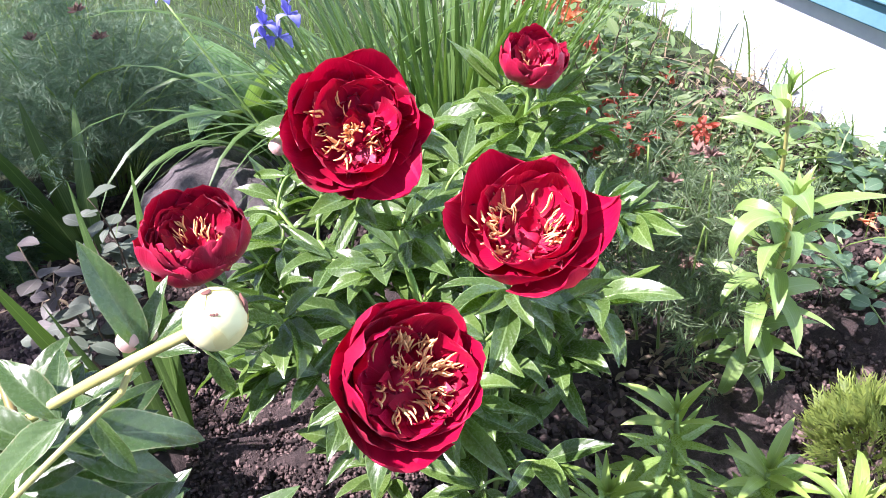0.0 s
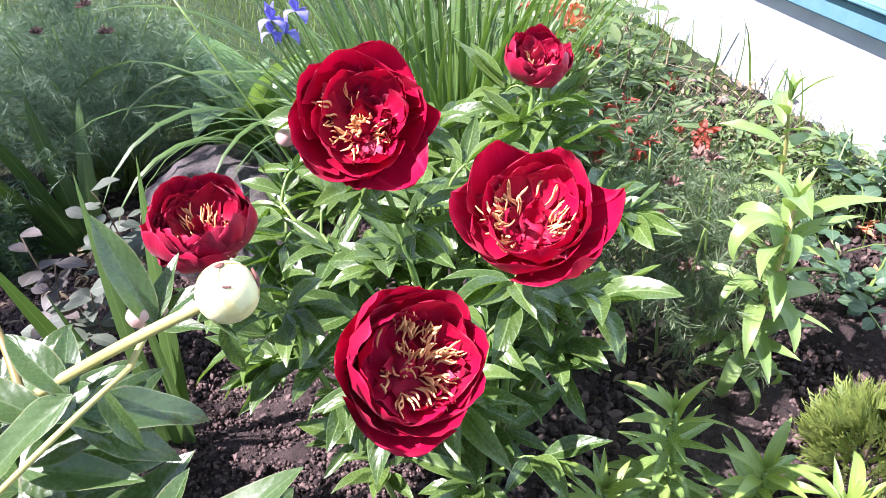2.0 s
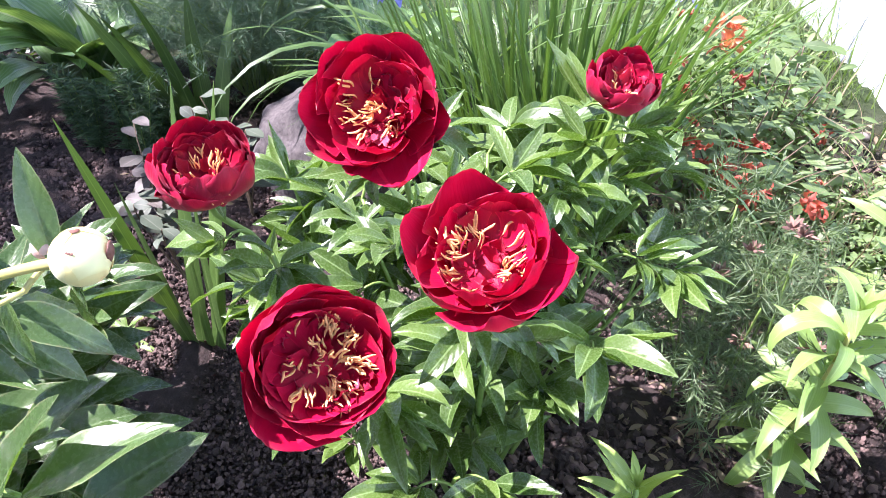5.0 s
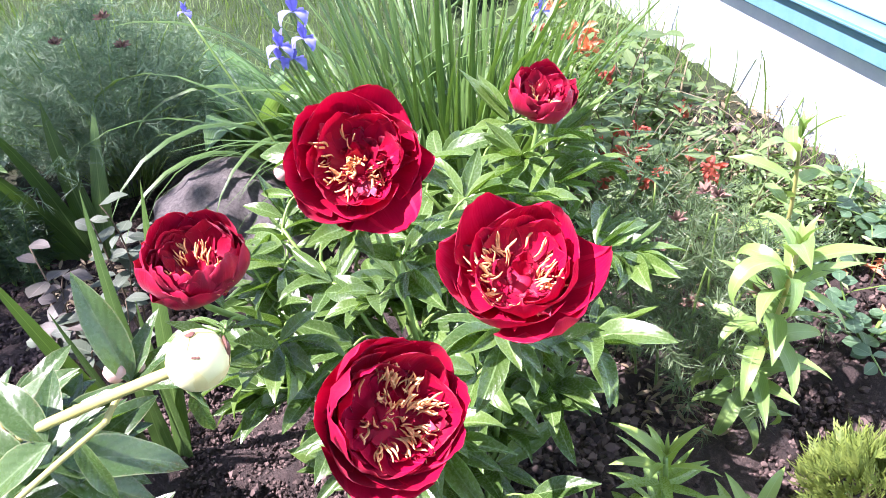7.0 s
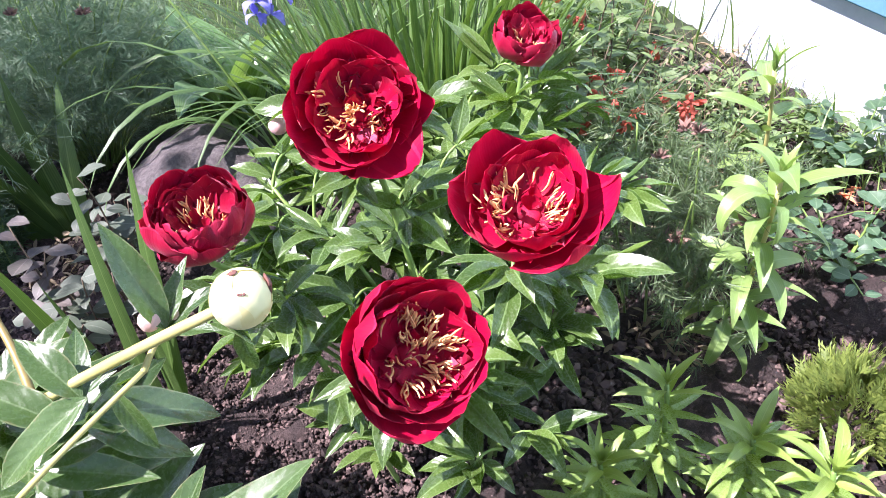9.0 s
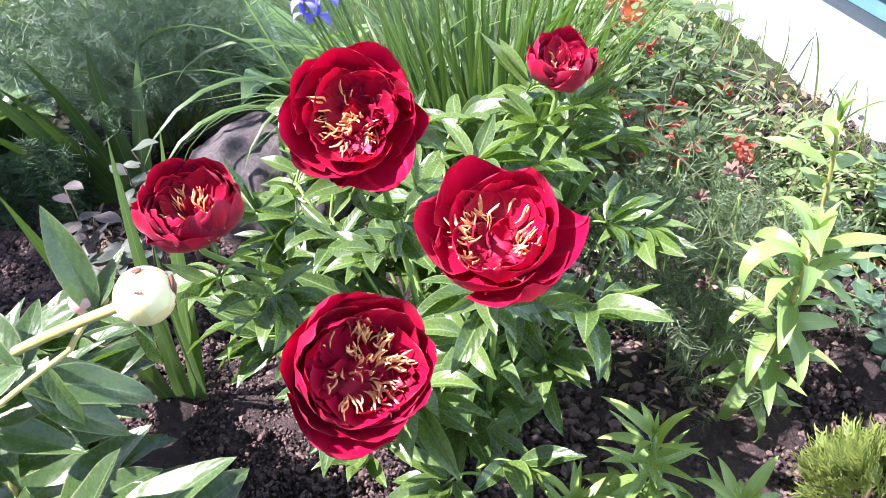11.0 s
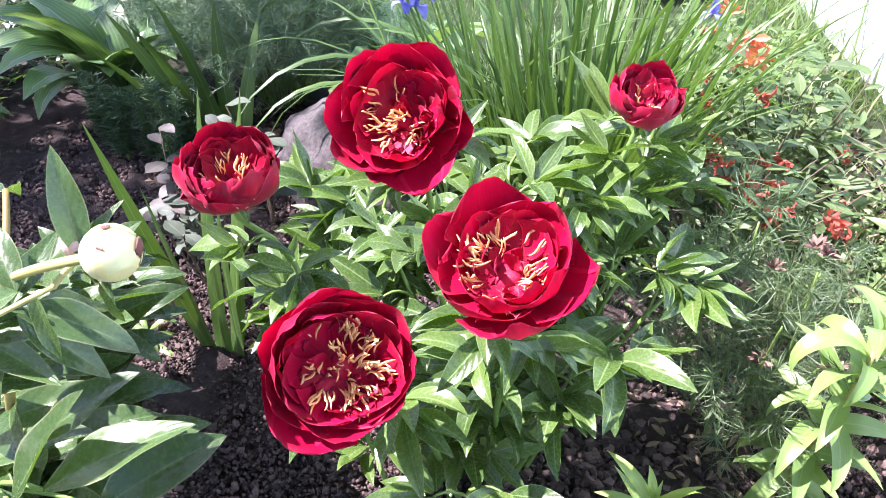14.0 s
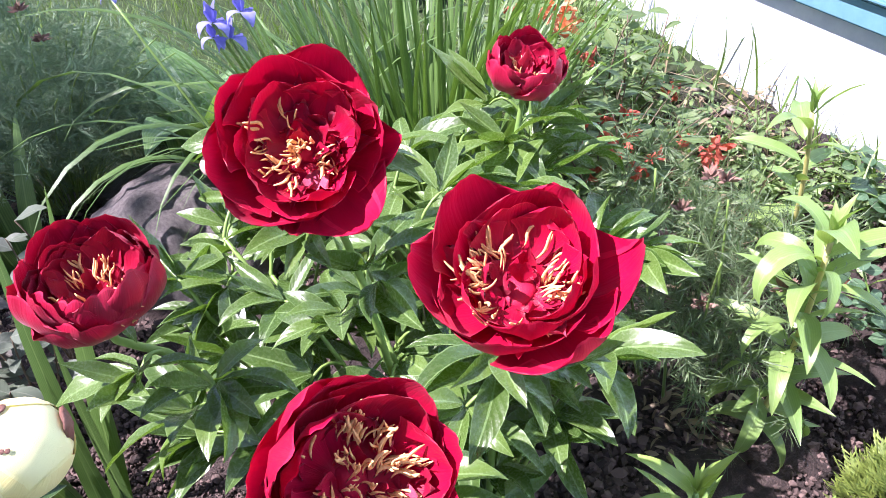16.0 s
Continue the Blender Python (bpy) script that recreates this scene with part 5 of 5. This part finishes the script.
def leafy_plant(name, at, stems, reach, h, per, size, meshes, label, category, seed, stem_mat=TWIG, spread_up=0.4, group="", pairs=False, first=2):
    """A small branching plant: thin stems with leaves all along them."""
    r = random.Random(seed)
    at = Vector(at)
    plant = thing(name, at, label, category, group)
    for q in range(stems):
        a, d = q * 2.399 + r.uniform(-0.3, 0.3), math.sqrt((q + 0.5) / stems)
        head = at + Vector((reach * d * math.cos(a), reach * d * math.sin(a), h * (1 - 0.4 * d * d) * r.uniform(0.75, 1.1)))
        pts = curve_pts(at, head, (r.uniform(-0.02, 0.02), r.uniform(-0.02, 0.02), h * 0.1), 8)
        part("stem", tube_mesh("stem", pts, 0.0024, 0.001, stem_mat, 5), plant)
        for j in range(per):
            p = pts[first + (j * (7 - first)) // max(1, per - 1)] if per > 1 else pts[-1]
            b = j * 2.399 + r.uniform(-0.5, 0.5) if not pairs else (j % 2) * 3.14 + (j // 2) * 1.57 + r.uniform(-0.3, 0.3)
            part("leaf", r.choice(meshes), plant, aim(p, (math.cos(b), math.sin(b), spread_up * r.uniform(-0.3, 1.5)), (0, -0.2, 1), r.uniform(-0.4, 0.4), size * r.uniform(0.7, 1.2)))
    return plant


SILVER, PINK = oval_leaves(SILVER_LEAF), oval_leaves(PINK_LEAF)
for x, y, stems, wide, tall, kind_of, words, seed in ((-0.62, 0.79, 5, 0.07, 0.25, SILVER, "sprawling plant with silvery grey-green leaves on thin brown stems", 3),
                                                      (-0.69, 0.84, 3, 0.05, 0.33, PINK, "upright plant with pink-tinted silvery leaves on brown stems", 4),
                                                      (-0.63, 0.91, 4, 0.05, 0.34, SILVER, "upright plant with silvery grey-green leaves on brown stems", 5),
                                                      (-0.62, 1.0, 4, 0.05, 0.22, SILVER, "low plant with silvery grey-green leaves before the boulder", 6)):
    leafy_plant("variegated_dead_nettle", (x, y, gz(x, y)), stems, wide, tall, 6, 0.043, kind_of, words, "dead nettle", seed, group="dead nettles", pairs=True, first=4)
leafy_plant("round_leaved_columbine", (0.6, 0.86, gz(0.6, 0.86)), 10, 0.19, 0.15, 9, 0.028, oval_leaves(ROUND_LEAF, 0.75), "low plant with rounded blue-green leaves", "columbine", 5, STEM)
leafy_plant("round_leaved_columbine", (0.68, 1.08, gz(0.68, 1.08)), 8, 0.15, 0.15, 9, 0.03, oval_leaves(ROUND_LEAF, 0.75), "low plant with rounded blue-green leaves", "columbine", 6, STEM)
leafy_plant("phlox_clump", (-1.43, 0.88, gz(-1.43, 0.88)), 12, 0.14, 0.22, 14, 0.085, LEAFLETS, "clump of narrow green leaves at the bed's edge", "phlox", 8, STEM)
leafy_plant("soil_seedling", (-0.63, 0.632, gz(-0.63, 0.632)), 2, 0.02, 0.03, 5, 0.06, YOUNG, "small wilting seedling in bare soil", "seedling", 9, STEM)


def build_azalea(at, stems, reach, h, seed, label, blooms, dead):
    r = random.Random(seed)
    plant = leafy_plant("azalea_shrub", at, stems, reach, h, 10, 0.046, SHRUB, label, "azalea", seed, TWIG, 0.6)
    tubes = [grid_mesh("azalea_petal", leaf_points(1.0, 0.36, 0.5, 0.7, 0.2, 0.2, 0.6, 5, 6, k), ORANGE_PETAL) for k in range(2)]
    wilt = [grid_mesh("withered_petal", leaf_points(1.0, 0.34, 0.8, 1.9, 0.9, 0.35, 0.6, 5, 7, k), WITHERED) for k in range(2)]
    for spots, kinds, size, mat, tag in ((blooms, tubes, 0.038, ORANGE_PETAL, "orange azalea blossom"), (dead, wilt, 0.026, WITHERED, "withered rusty orange blossom")):
        for p in spots:
            p = Vector(p)
            heart = part("blossom", lump_mesh("blossom_heart", 2, mat, 0.2, 1, 1), plant, Matrix.Translation(p) @ Matrix.Scale(0.004, 4), tag)
            for k in range(9):
                part("petal", kinds[k % 2], heart, aim(p, (r.gauss(0, 1), r.gauss(0, 1), r.gauss(0.3 if kinds is tubes else -0.6, 0.6)), (0, 0, 1), r.uniform(0, 6), size * r.uniform(0.6, 1.15)))
    return plant


SHRUB = oval_leaves(SHRUB_LEAF, 0.4, 0.6)
build_azalea((0.25, 1.25, gz(0.25, 1.25)), 27, 0.22, 0.32, 14, "deciduous azalea shrub with fading orange blossoms",
             [(0.185, 1.44, 0.465), (0.205, 1.45, 0.45), (0.175, 1.45, 0.445), (0.2, 1.43, 0.43), (0.185, 1.44, 0.415)],
             [(0.2, 1.21, 0.3), (0.23, 1.23, 0.29), (0.285, 1.17, 0.33), (0.39, 1.11, 0.32), (0.29, 1.15, 0.28), (0.41, 1.29, 0.26), (0.34, 0.95, 0.425), (0.22, 1.2, 0.25), (0.104, 1.292, 0.3), (0.12, 1.43, 0.38), (0.304, 1.263, 0.28), (0.26, 1.3, 0.3), (0.17, 1.3, 0.33), (0.16, 1.22, 0.33), (0.25, 1.1, 0.34), (0.24, 1.16, 0.33), (0.3, 1.1, 0.33), (0.14, 1.28, 0.4), (0.23, 1.36, 0.4), (0.19, 1.19, 0.34), (0.29, 1.24, 0.34)])
build_azalea((0.3, 1.47, gz(0.3, 1.47)), 22, 0.18, 0.34, 15, "deciduous azalea shrub with yellow-green leaves", [(0.13, 1.5, 0.49)], [(0.4, 1.4, 0.3), (0.1, 1.52, 0.44)])


def build_conifer():
    r = random.Random(17)
    at = Vector((0.5, 0.59, gz(0.5, 0.59)))
    plant = thing("dwarf_thuja", at, "small rounded golden-green dwarf thuja", "thuja")
    part("trunk", tube_mesh("trunk", curve_pts(at, at + Vector((0, 0, 0.08))), 0.006, 0.003, TWIG, 6), plant)
    finger = grid_mesh("finger", leaf_points(1.0, 0.2, 0.3, 0.3, 0, 0, 0.6, 3, 4, 1), CONIFER_LEAF)
    fronds = []
    for q in range(3):
        spots = [(0, aim((0, 0, 0), (0, 1, 0), (0, 0, 1), 0, 0.034))]
        for j in range(9):
            side = 1 if j % 2 else -1
            spots.append((0, aim((0, 0.004 + 0.0032 * j, 0), (side * 0.75, 1, r.uniform(-0.2, 0.2)), (0, 0, 1), 0, 0.017 * (1 - 0.045 * j) * r.uniform(0.8, 1.2))))
            spots.append((0, aim((side * 0.006, 0.010 + 0.003 * j, 0.0005), (side * 0.2, 1, r.uniform(-0.2, 0.3)), (0, 0, 1), 0, 0.01 * r.uniform(0.8, 1.2))))
        fronds.append(joined("frond", [finger], CONIFER_LEAF, spots))
    poses = []
    for k in range(330):
        a, e = k * 2.399, math.asin(0.05 + 0.93 * (k + 0.5) / 330)
        d = Vector((math.cos(a) * math.cos(e), math.sin(a) * math.cos(e), math.sin(e)))
        p = at + Vector((0, 0, 0.03)) + Vector((d.x * 0.07, d.y * 0.07, d.z * 0.09)) * r.uniform(0.55, 1.0)
        flat = Vector((-math.sin(a), math.cos(a), 0)) + Vector((r.gauss(0, 0.5), r.gauss(0, 0.5), r.gauss(0, 0.4)))
        poses.append((k, aim(p, d + Vector((r.gauss(0, 0.25), r.gauss(0, 0.25), 0.7)), flat, 0, r.uniform(0.7, 1.15))))
    tagged(part("foliage", joined("foliage", fronds, CONIFER_LEAF, poses), plant, None, "golden-green scale foliage"), kind="stuff")


build_conifer()


def build_shade_tree():
    """An unseen tree added beyond the bed's end so that its crown shades the far corner."""
    r = random.Random(71)
    at = Vector((-2.75, 0.62, 0.07))
    tree = thing("added_shade_tree", at, "unseen tree with a loose green crown, added beyond the bed's end to shade it", "tree")
    trunk = [at + Vector((0.03 * math.sin(k), 0.02 * k / 6, 0.42 * k)) for k in range(8)]
    part("trunk", tube_mesh("trunk", trunk, 0.05, 0.016, TWIG, 8), tree)
    tips = []
    for k in range(16):
        a, root = k * 2.399, trunk[4 + k % 4]
        tip = root + Vector((math.cos(a) * r.uniform(0.3, 0.6), math.sin(a) * r.uniform(0.3, 0.6), r.uniform(0.15, 0.5)))
        part("limb", tube_mesh("limb", curve_pts(root, tip, (0, 0, 0.05), 6), 0.014, 0.004, TWIG, 6), tree)
        tips += [root.lerp(tip, t) for t in (0.4, 0.6, 0.8, 1.0)]
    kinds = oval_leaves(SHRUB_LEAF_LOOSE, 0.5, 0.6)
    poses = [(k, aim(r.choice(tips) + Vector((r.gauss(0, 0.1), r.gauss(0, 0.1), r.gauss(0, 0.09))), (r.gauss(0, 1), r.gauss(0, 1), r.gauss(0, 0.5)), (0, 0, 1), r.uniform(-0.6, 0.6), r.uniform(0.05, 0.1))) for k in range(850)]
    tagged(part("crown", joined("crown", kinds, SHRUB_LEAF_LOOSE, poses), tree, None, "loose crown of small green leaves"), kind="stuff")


build_shade_tree()


def build_far_edge():
    bm = bmesh.new()
    bmesh.ops.create_cube(bm, size=1)
    for v in bm.verts:
        v.co = Vector((v.co.x * 0.11, v.co.y * 0.11, v.co.z + 0.5))
    bmesh.ops.bevel(bm, geom=bm.edges[:], offset=0.012, segments=2, affect="EDGES")
    me = bpy.data.meshes.new("fence_post")
    bm.to_mesh(me)
    bm.free()
    me.materials.append(POST_GREY)
    post = new("fence_post", me)
    post.matrix_basis = Matrix.Translation((0.17, 3.15, 0.06))
    tagged(post, "weathered grey wooden post at the garden's edge", "post")
    feathery("clipped_hedge_shrub", (-0.08, 2.75, 0.07), 0.3, 0.2, 0.55, 1100, 18, 0.06, DARK_FEATHER, [], "dark green fine-leaved shrub at the lawn's edge", 19, 0.006)
    leafy_plant("columbine", (0.24, 1.68, gz(0.24, 1.68)), 22, 0.18, 0.26, 9, 0.055, SHRUB, "wispy light green columbine before the house wall", "columbine", 31, STEM)
    leafy_plant("columbine", (0.12, 1.9, gz(0.12, 1.9)), 22, 0.18, 0.28, 9, 0.055, SHRUB, "wispy light green columbine before the house wall", "columbine", 32, STEM)


build_far_edge()


# ---- grass and fallen petals ----
def undergrowth(name, n, spots, label, seed, mats, size=(0.016, 0.04)):
    """A low tangle of small weed leaves and dry stalks over patches of ground: x, y, radius and height of each."""
    r = random.Random(seed)
    kinds = [grid_mesh("weed_leaf", leaf_points(1.0, w, 0.3, c, t, 0.1, 0.45, 3, 5, k), mats[0]) for k, (w, c, t) in enumerate(((0.26, 0.6, 0.2), (0.18, 1.0, -0.3), (0.36, 0.4, 0.1)))]
    poses = []
    for k in range(n):
        x0, y0, rad, h = spots[k % len(spots)]
        a, d = r.uniform(0, 6.28), math.sqrt(r.random()) * rad
        x, y = x0 + d * math.cos(a), y0 + d * math.sin(a)
        z = gz(x, y) + h * r.random() * (1 - 0.5 * (d / rad) ** 2)
        b = r.uniform(0, 6.28)
        poses.append((k, aim((x, y, z), (math.cos(b), math.sin(b), r.uniform(-0.3, 0.9)), (0, 0, 1), r.uniform(-0.8, 0.8), r.uniform(*size))))
    tagged(new(name, joined(name, kinds, mats[0], poses)), label, "weeds", kind="stuff")


undergrowth("weed_undergrowth", 4600, [(0.42, 1.2, 0.16, 0.14), (0.49, 1.3, 0.12, 0.12), (0.32, 1.4, 0.18, 0.26), (0.25, 1.2, 0.2, 0.24), (0.27, 1.62, 0.15, 0.24), (0.2, 1.75, 0.2, 0.26), (0.6, 1.12, 0.12, 0.1)],
            "tangle of small light green weed leaves", 61, [WEED_LEAF])
undergrowth("dry_litter", 1500, [(0.42, 1.2, 0.2, 0.1), (0.3, 1.3, 0.25, 0.2), (0.5, 1.45, 0.2, 0.05), (0.3, 0.85, 0.15, 0.04), (-0.8, 1.05, 0.15, 0.04)], "dry brown leaf litter between the plants", 62, [DRY_LEAF], (0.012, 0.03))
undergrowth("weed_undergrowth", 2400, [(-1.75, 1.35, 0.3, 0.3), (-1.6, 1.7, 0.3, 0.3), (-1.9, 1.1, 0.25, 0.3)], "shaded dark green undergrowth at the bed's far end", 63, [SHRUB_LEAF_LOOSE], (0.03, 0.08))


def wispy_stalks(name, n, mat, width, spots, size, label, seed):
    r = random.Random(seed)
    kinds = [grid_mesh("stalk", blade_points(1.0, width, c, 120 + k, 7, 0.5, 0.25), mat) for k, c in enumerate((0.3, 0.9, 1.6))]
    poses = []
    for k in range(n):
        x0, y0 = spots[k % len(spots)]
        x, y = r.gauss(x0, 0.085), r.gauss(y0, 0.085)
        if (x - WALL_A.x) * WALL_N.x + (y - WALL_A.y) * WALL_N.y < 0.03:
            continue
        poses.append((k, upright((x, y, gz(x, y)), r.uniform(0, 6.28), r.uniform(0, 0.7), r.uniform(*size))))
    tagged(new(name, joined(name, kinds, mat, poses)), label, "stalks", kind="stuff")


wispy_stalks("wispy_grass", 130, WEED_LEAF, 0.018, ((0.22, 2.02), (0.25, 1.9), (0.17, 2.15)), (0.16, 0.36), "tall wispy pale green grass at the house corner", 46)
wispy_stalks("dry_stalks", 170, DRY_LEAF, 0.012, ((0.2, 1.2), (0.3, 1.35), (0.4, 1.25), (0.28, 1.6), (0.15, 1.5)), (0.12, 0.36), "thin dry stalks among the shrubs", 44)
wispy_stalks("wispy_grass", 110, WEED_LEAF, 0.013, ((0.34, 1.65), (0.24, 1.8), (0.4, 1.5), (0.5, 1.4), (0.3, 1.3), (0.45, 1.15)), (0.12, 0.28), "tall wispy pale green grass before the house wall", 45)


def build_grass():
    kinds = [grid_mesh("grass_blade", blade_points(1.0, w, c, 80 + k, 4, 0.3, 0.1), GRASS_LEAF) for k, (w, c) in enumerate(((0.05, 0.5), (0.04, 1.0), (0.06, 0.2), (0.045, 1.4)))]
    r = random.Random(3)
    poses = []
    for k in range(14000):
        x, y = r.uniform(-3.0, 0.35), 1.75 + 2.6 * r.random() ** 1.3
        if x < -1.6 and y < 1.9:
            continue
        poses.append((k, upright((x, y, 0.068), r.uniform(0, 6.28), r.uniform(0, 0.6), r.uniform(0.03, 0.09))))
    tagged(new("lawn_grass", joined("lawn_grass", kinds, GRASS_LEAF, poses)), "short mown lawn grass beyond the bed", "grass", kind="stuff")
    poses = []
    for k in range(1500):
        t, o = r.uniform(-0.8, 1.5), r.gauss(0.0, 1)
        if 0.18 < t < 0.62 and k % 6:
            continue
        p = WALL_A + WALL_DIR * t + WALL_N * (0.02 + abs(o) * 0.08)
        poses.append((k, upright((p.x, p.y, gz(p.x, p.y) - 0.005), r.uniform(0, 6.28), r.uniform(0, 0.8), r.uniform(0.04, 0.11) if k % 20 else r.uniform(0.12, 0.24))))
    slim = [grid_mesh("weed_blade", blade_points(1.0, w, c, 90 + k, 5, 0.3, 0.12), GRASS_LEAF) for k, (w, c) in enumerate(((0.03, 0.5), (0.024, 1.2), (0.035, 0.9)))]
    tagged(new("wall_weeds", joined("wall_weeds", slim, GRASS_LEAF, poses)), "thin weedy grass along the foot of the wall", "grass", kind="stuff")
    fallen = [grid_mesh("fallen_petal", leaf_points(1.0, 0.3, 0.5, 0.5, 0.3, 0.2, 0.6, 3, 5, k), ORANGE_PETAL) for k in range(2)]
    for k in range(16):
        x, y = r.gauss(0.66, 0.05), r.gauss(0.99, 0.04)
        ob = new("fallen_petal", fallen[k % 2])
        ob.matrix_basis = aim((x, y, gz(x, y) + 0.006), (r.gauss(0, 1), r.gauss(0, 1), 0.1), (0, 0, 1), r.uniform(-0.5, 0.5), 0.035)
        tagged(ob, "orange azalea petal fallen on the soil", "petal", "fallen orange petals")
    blue = grid_mesh("fallen_iris_petal", petal_points(0.03, 0.024, 60, 80, 0.4, 0.1, 5, 7, 7), BLUE_PETAL)
    for x, y in ((-0.682, 0.752), (-0.66, 0.742), (-0.695, 0.735), (-0.8, 0.767)):
        ob = new("fallen_petal", blue)
        ob.matrix_basis = Matrix.Translation((x, y, gz(x, y) + 0.008)) @ Matrix.Rotation(x * 40, 4, "Z") @ Matrix.Rotation(0.7, 4, "X")
        tagged(ob, "violet-blue iris petal fallen on the soil", "petal", "fallen iris petals")


build_grass()
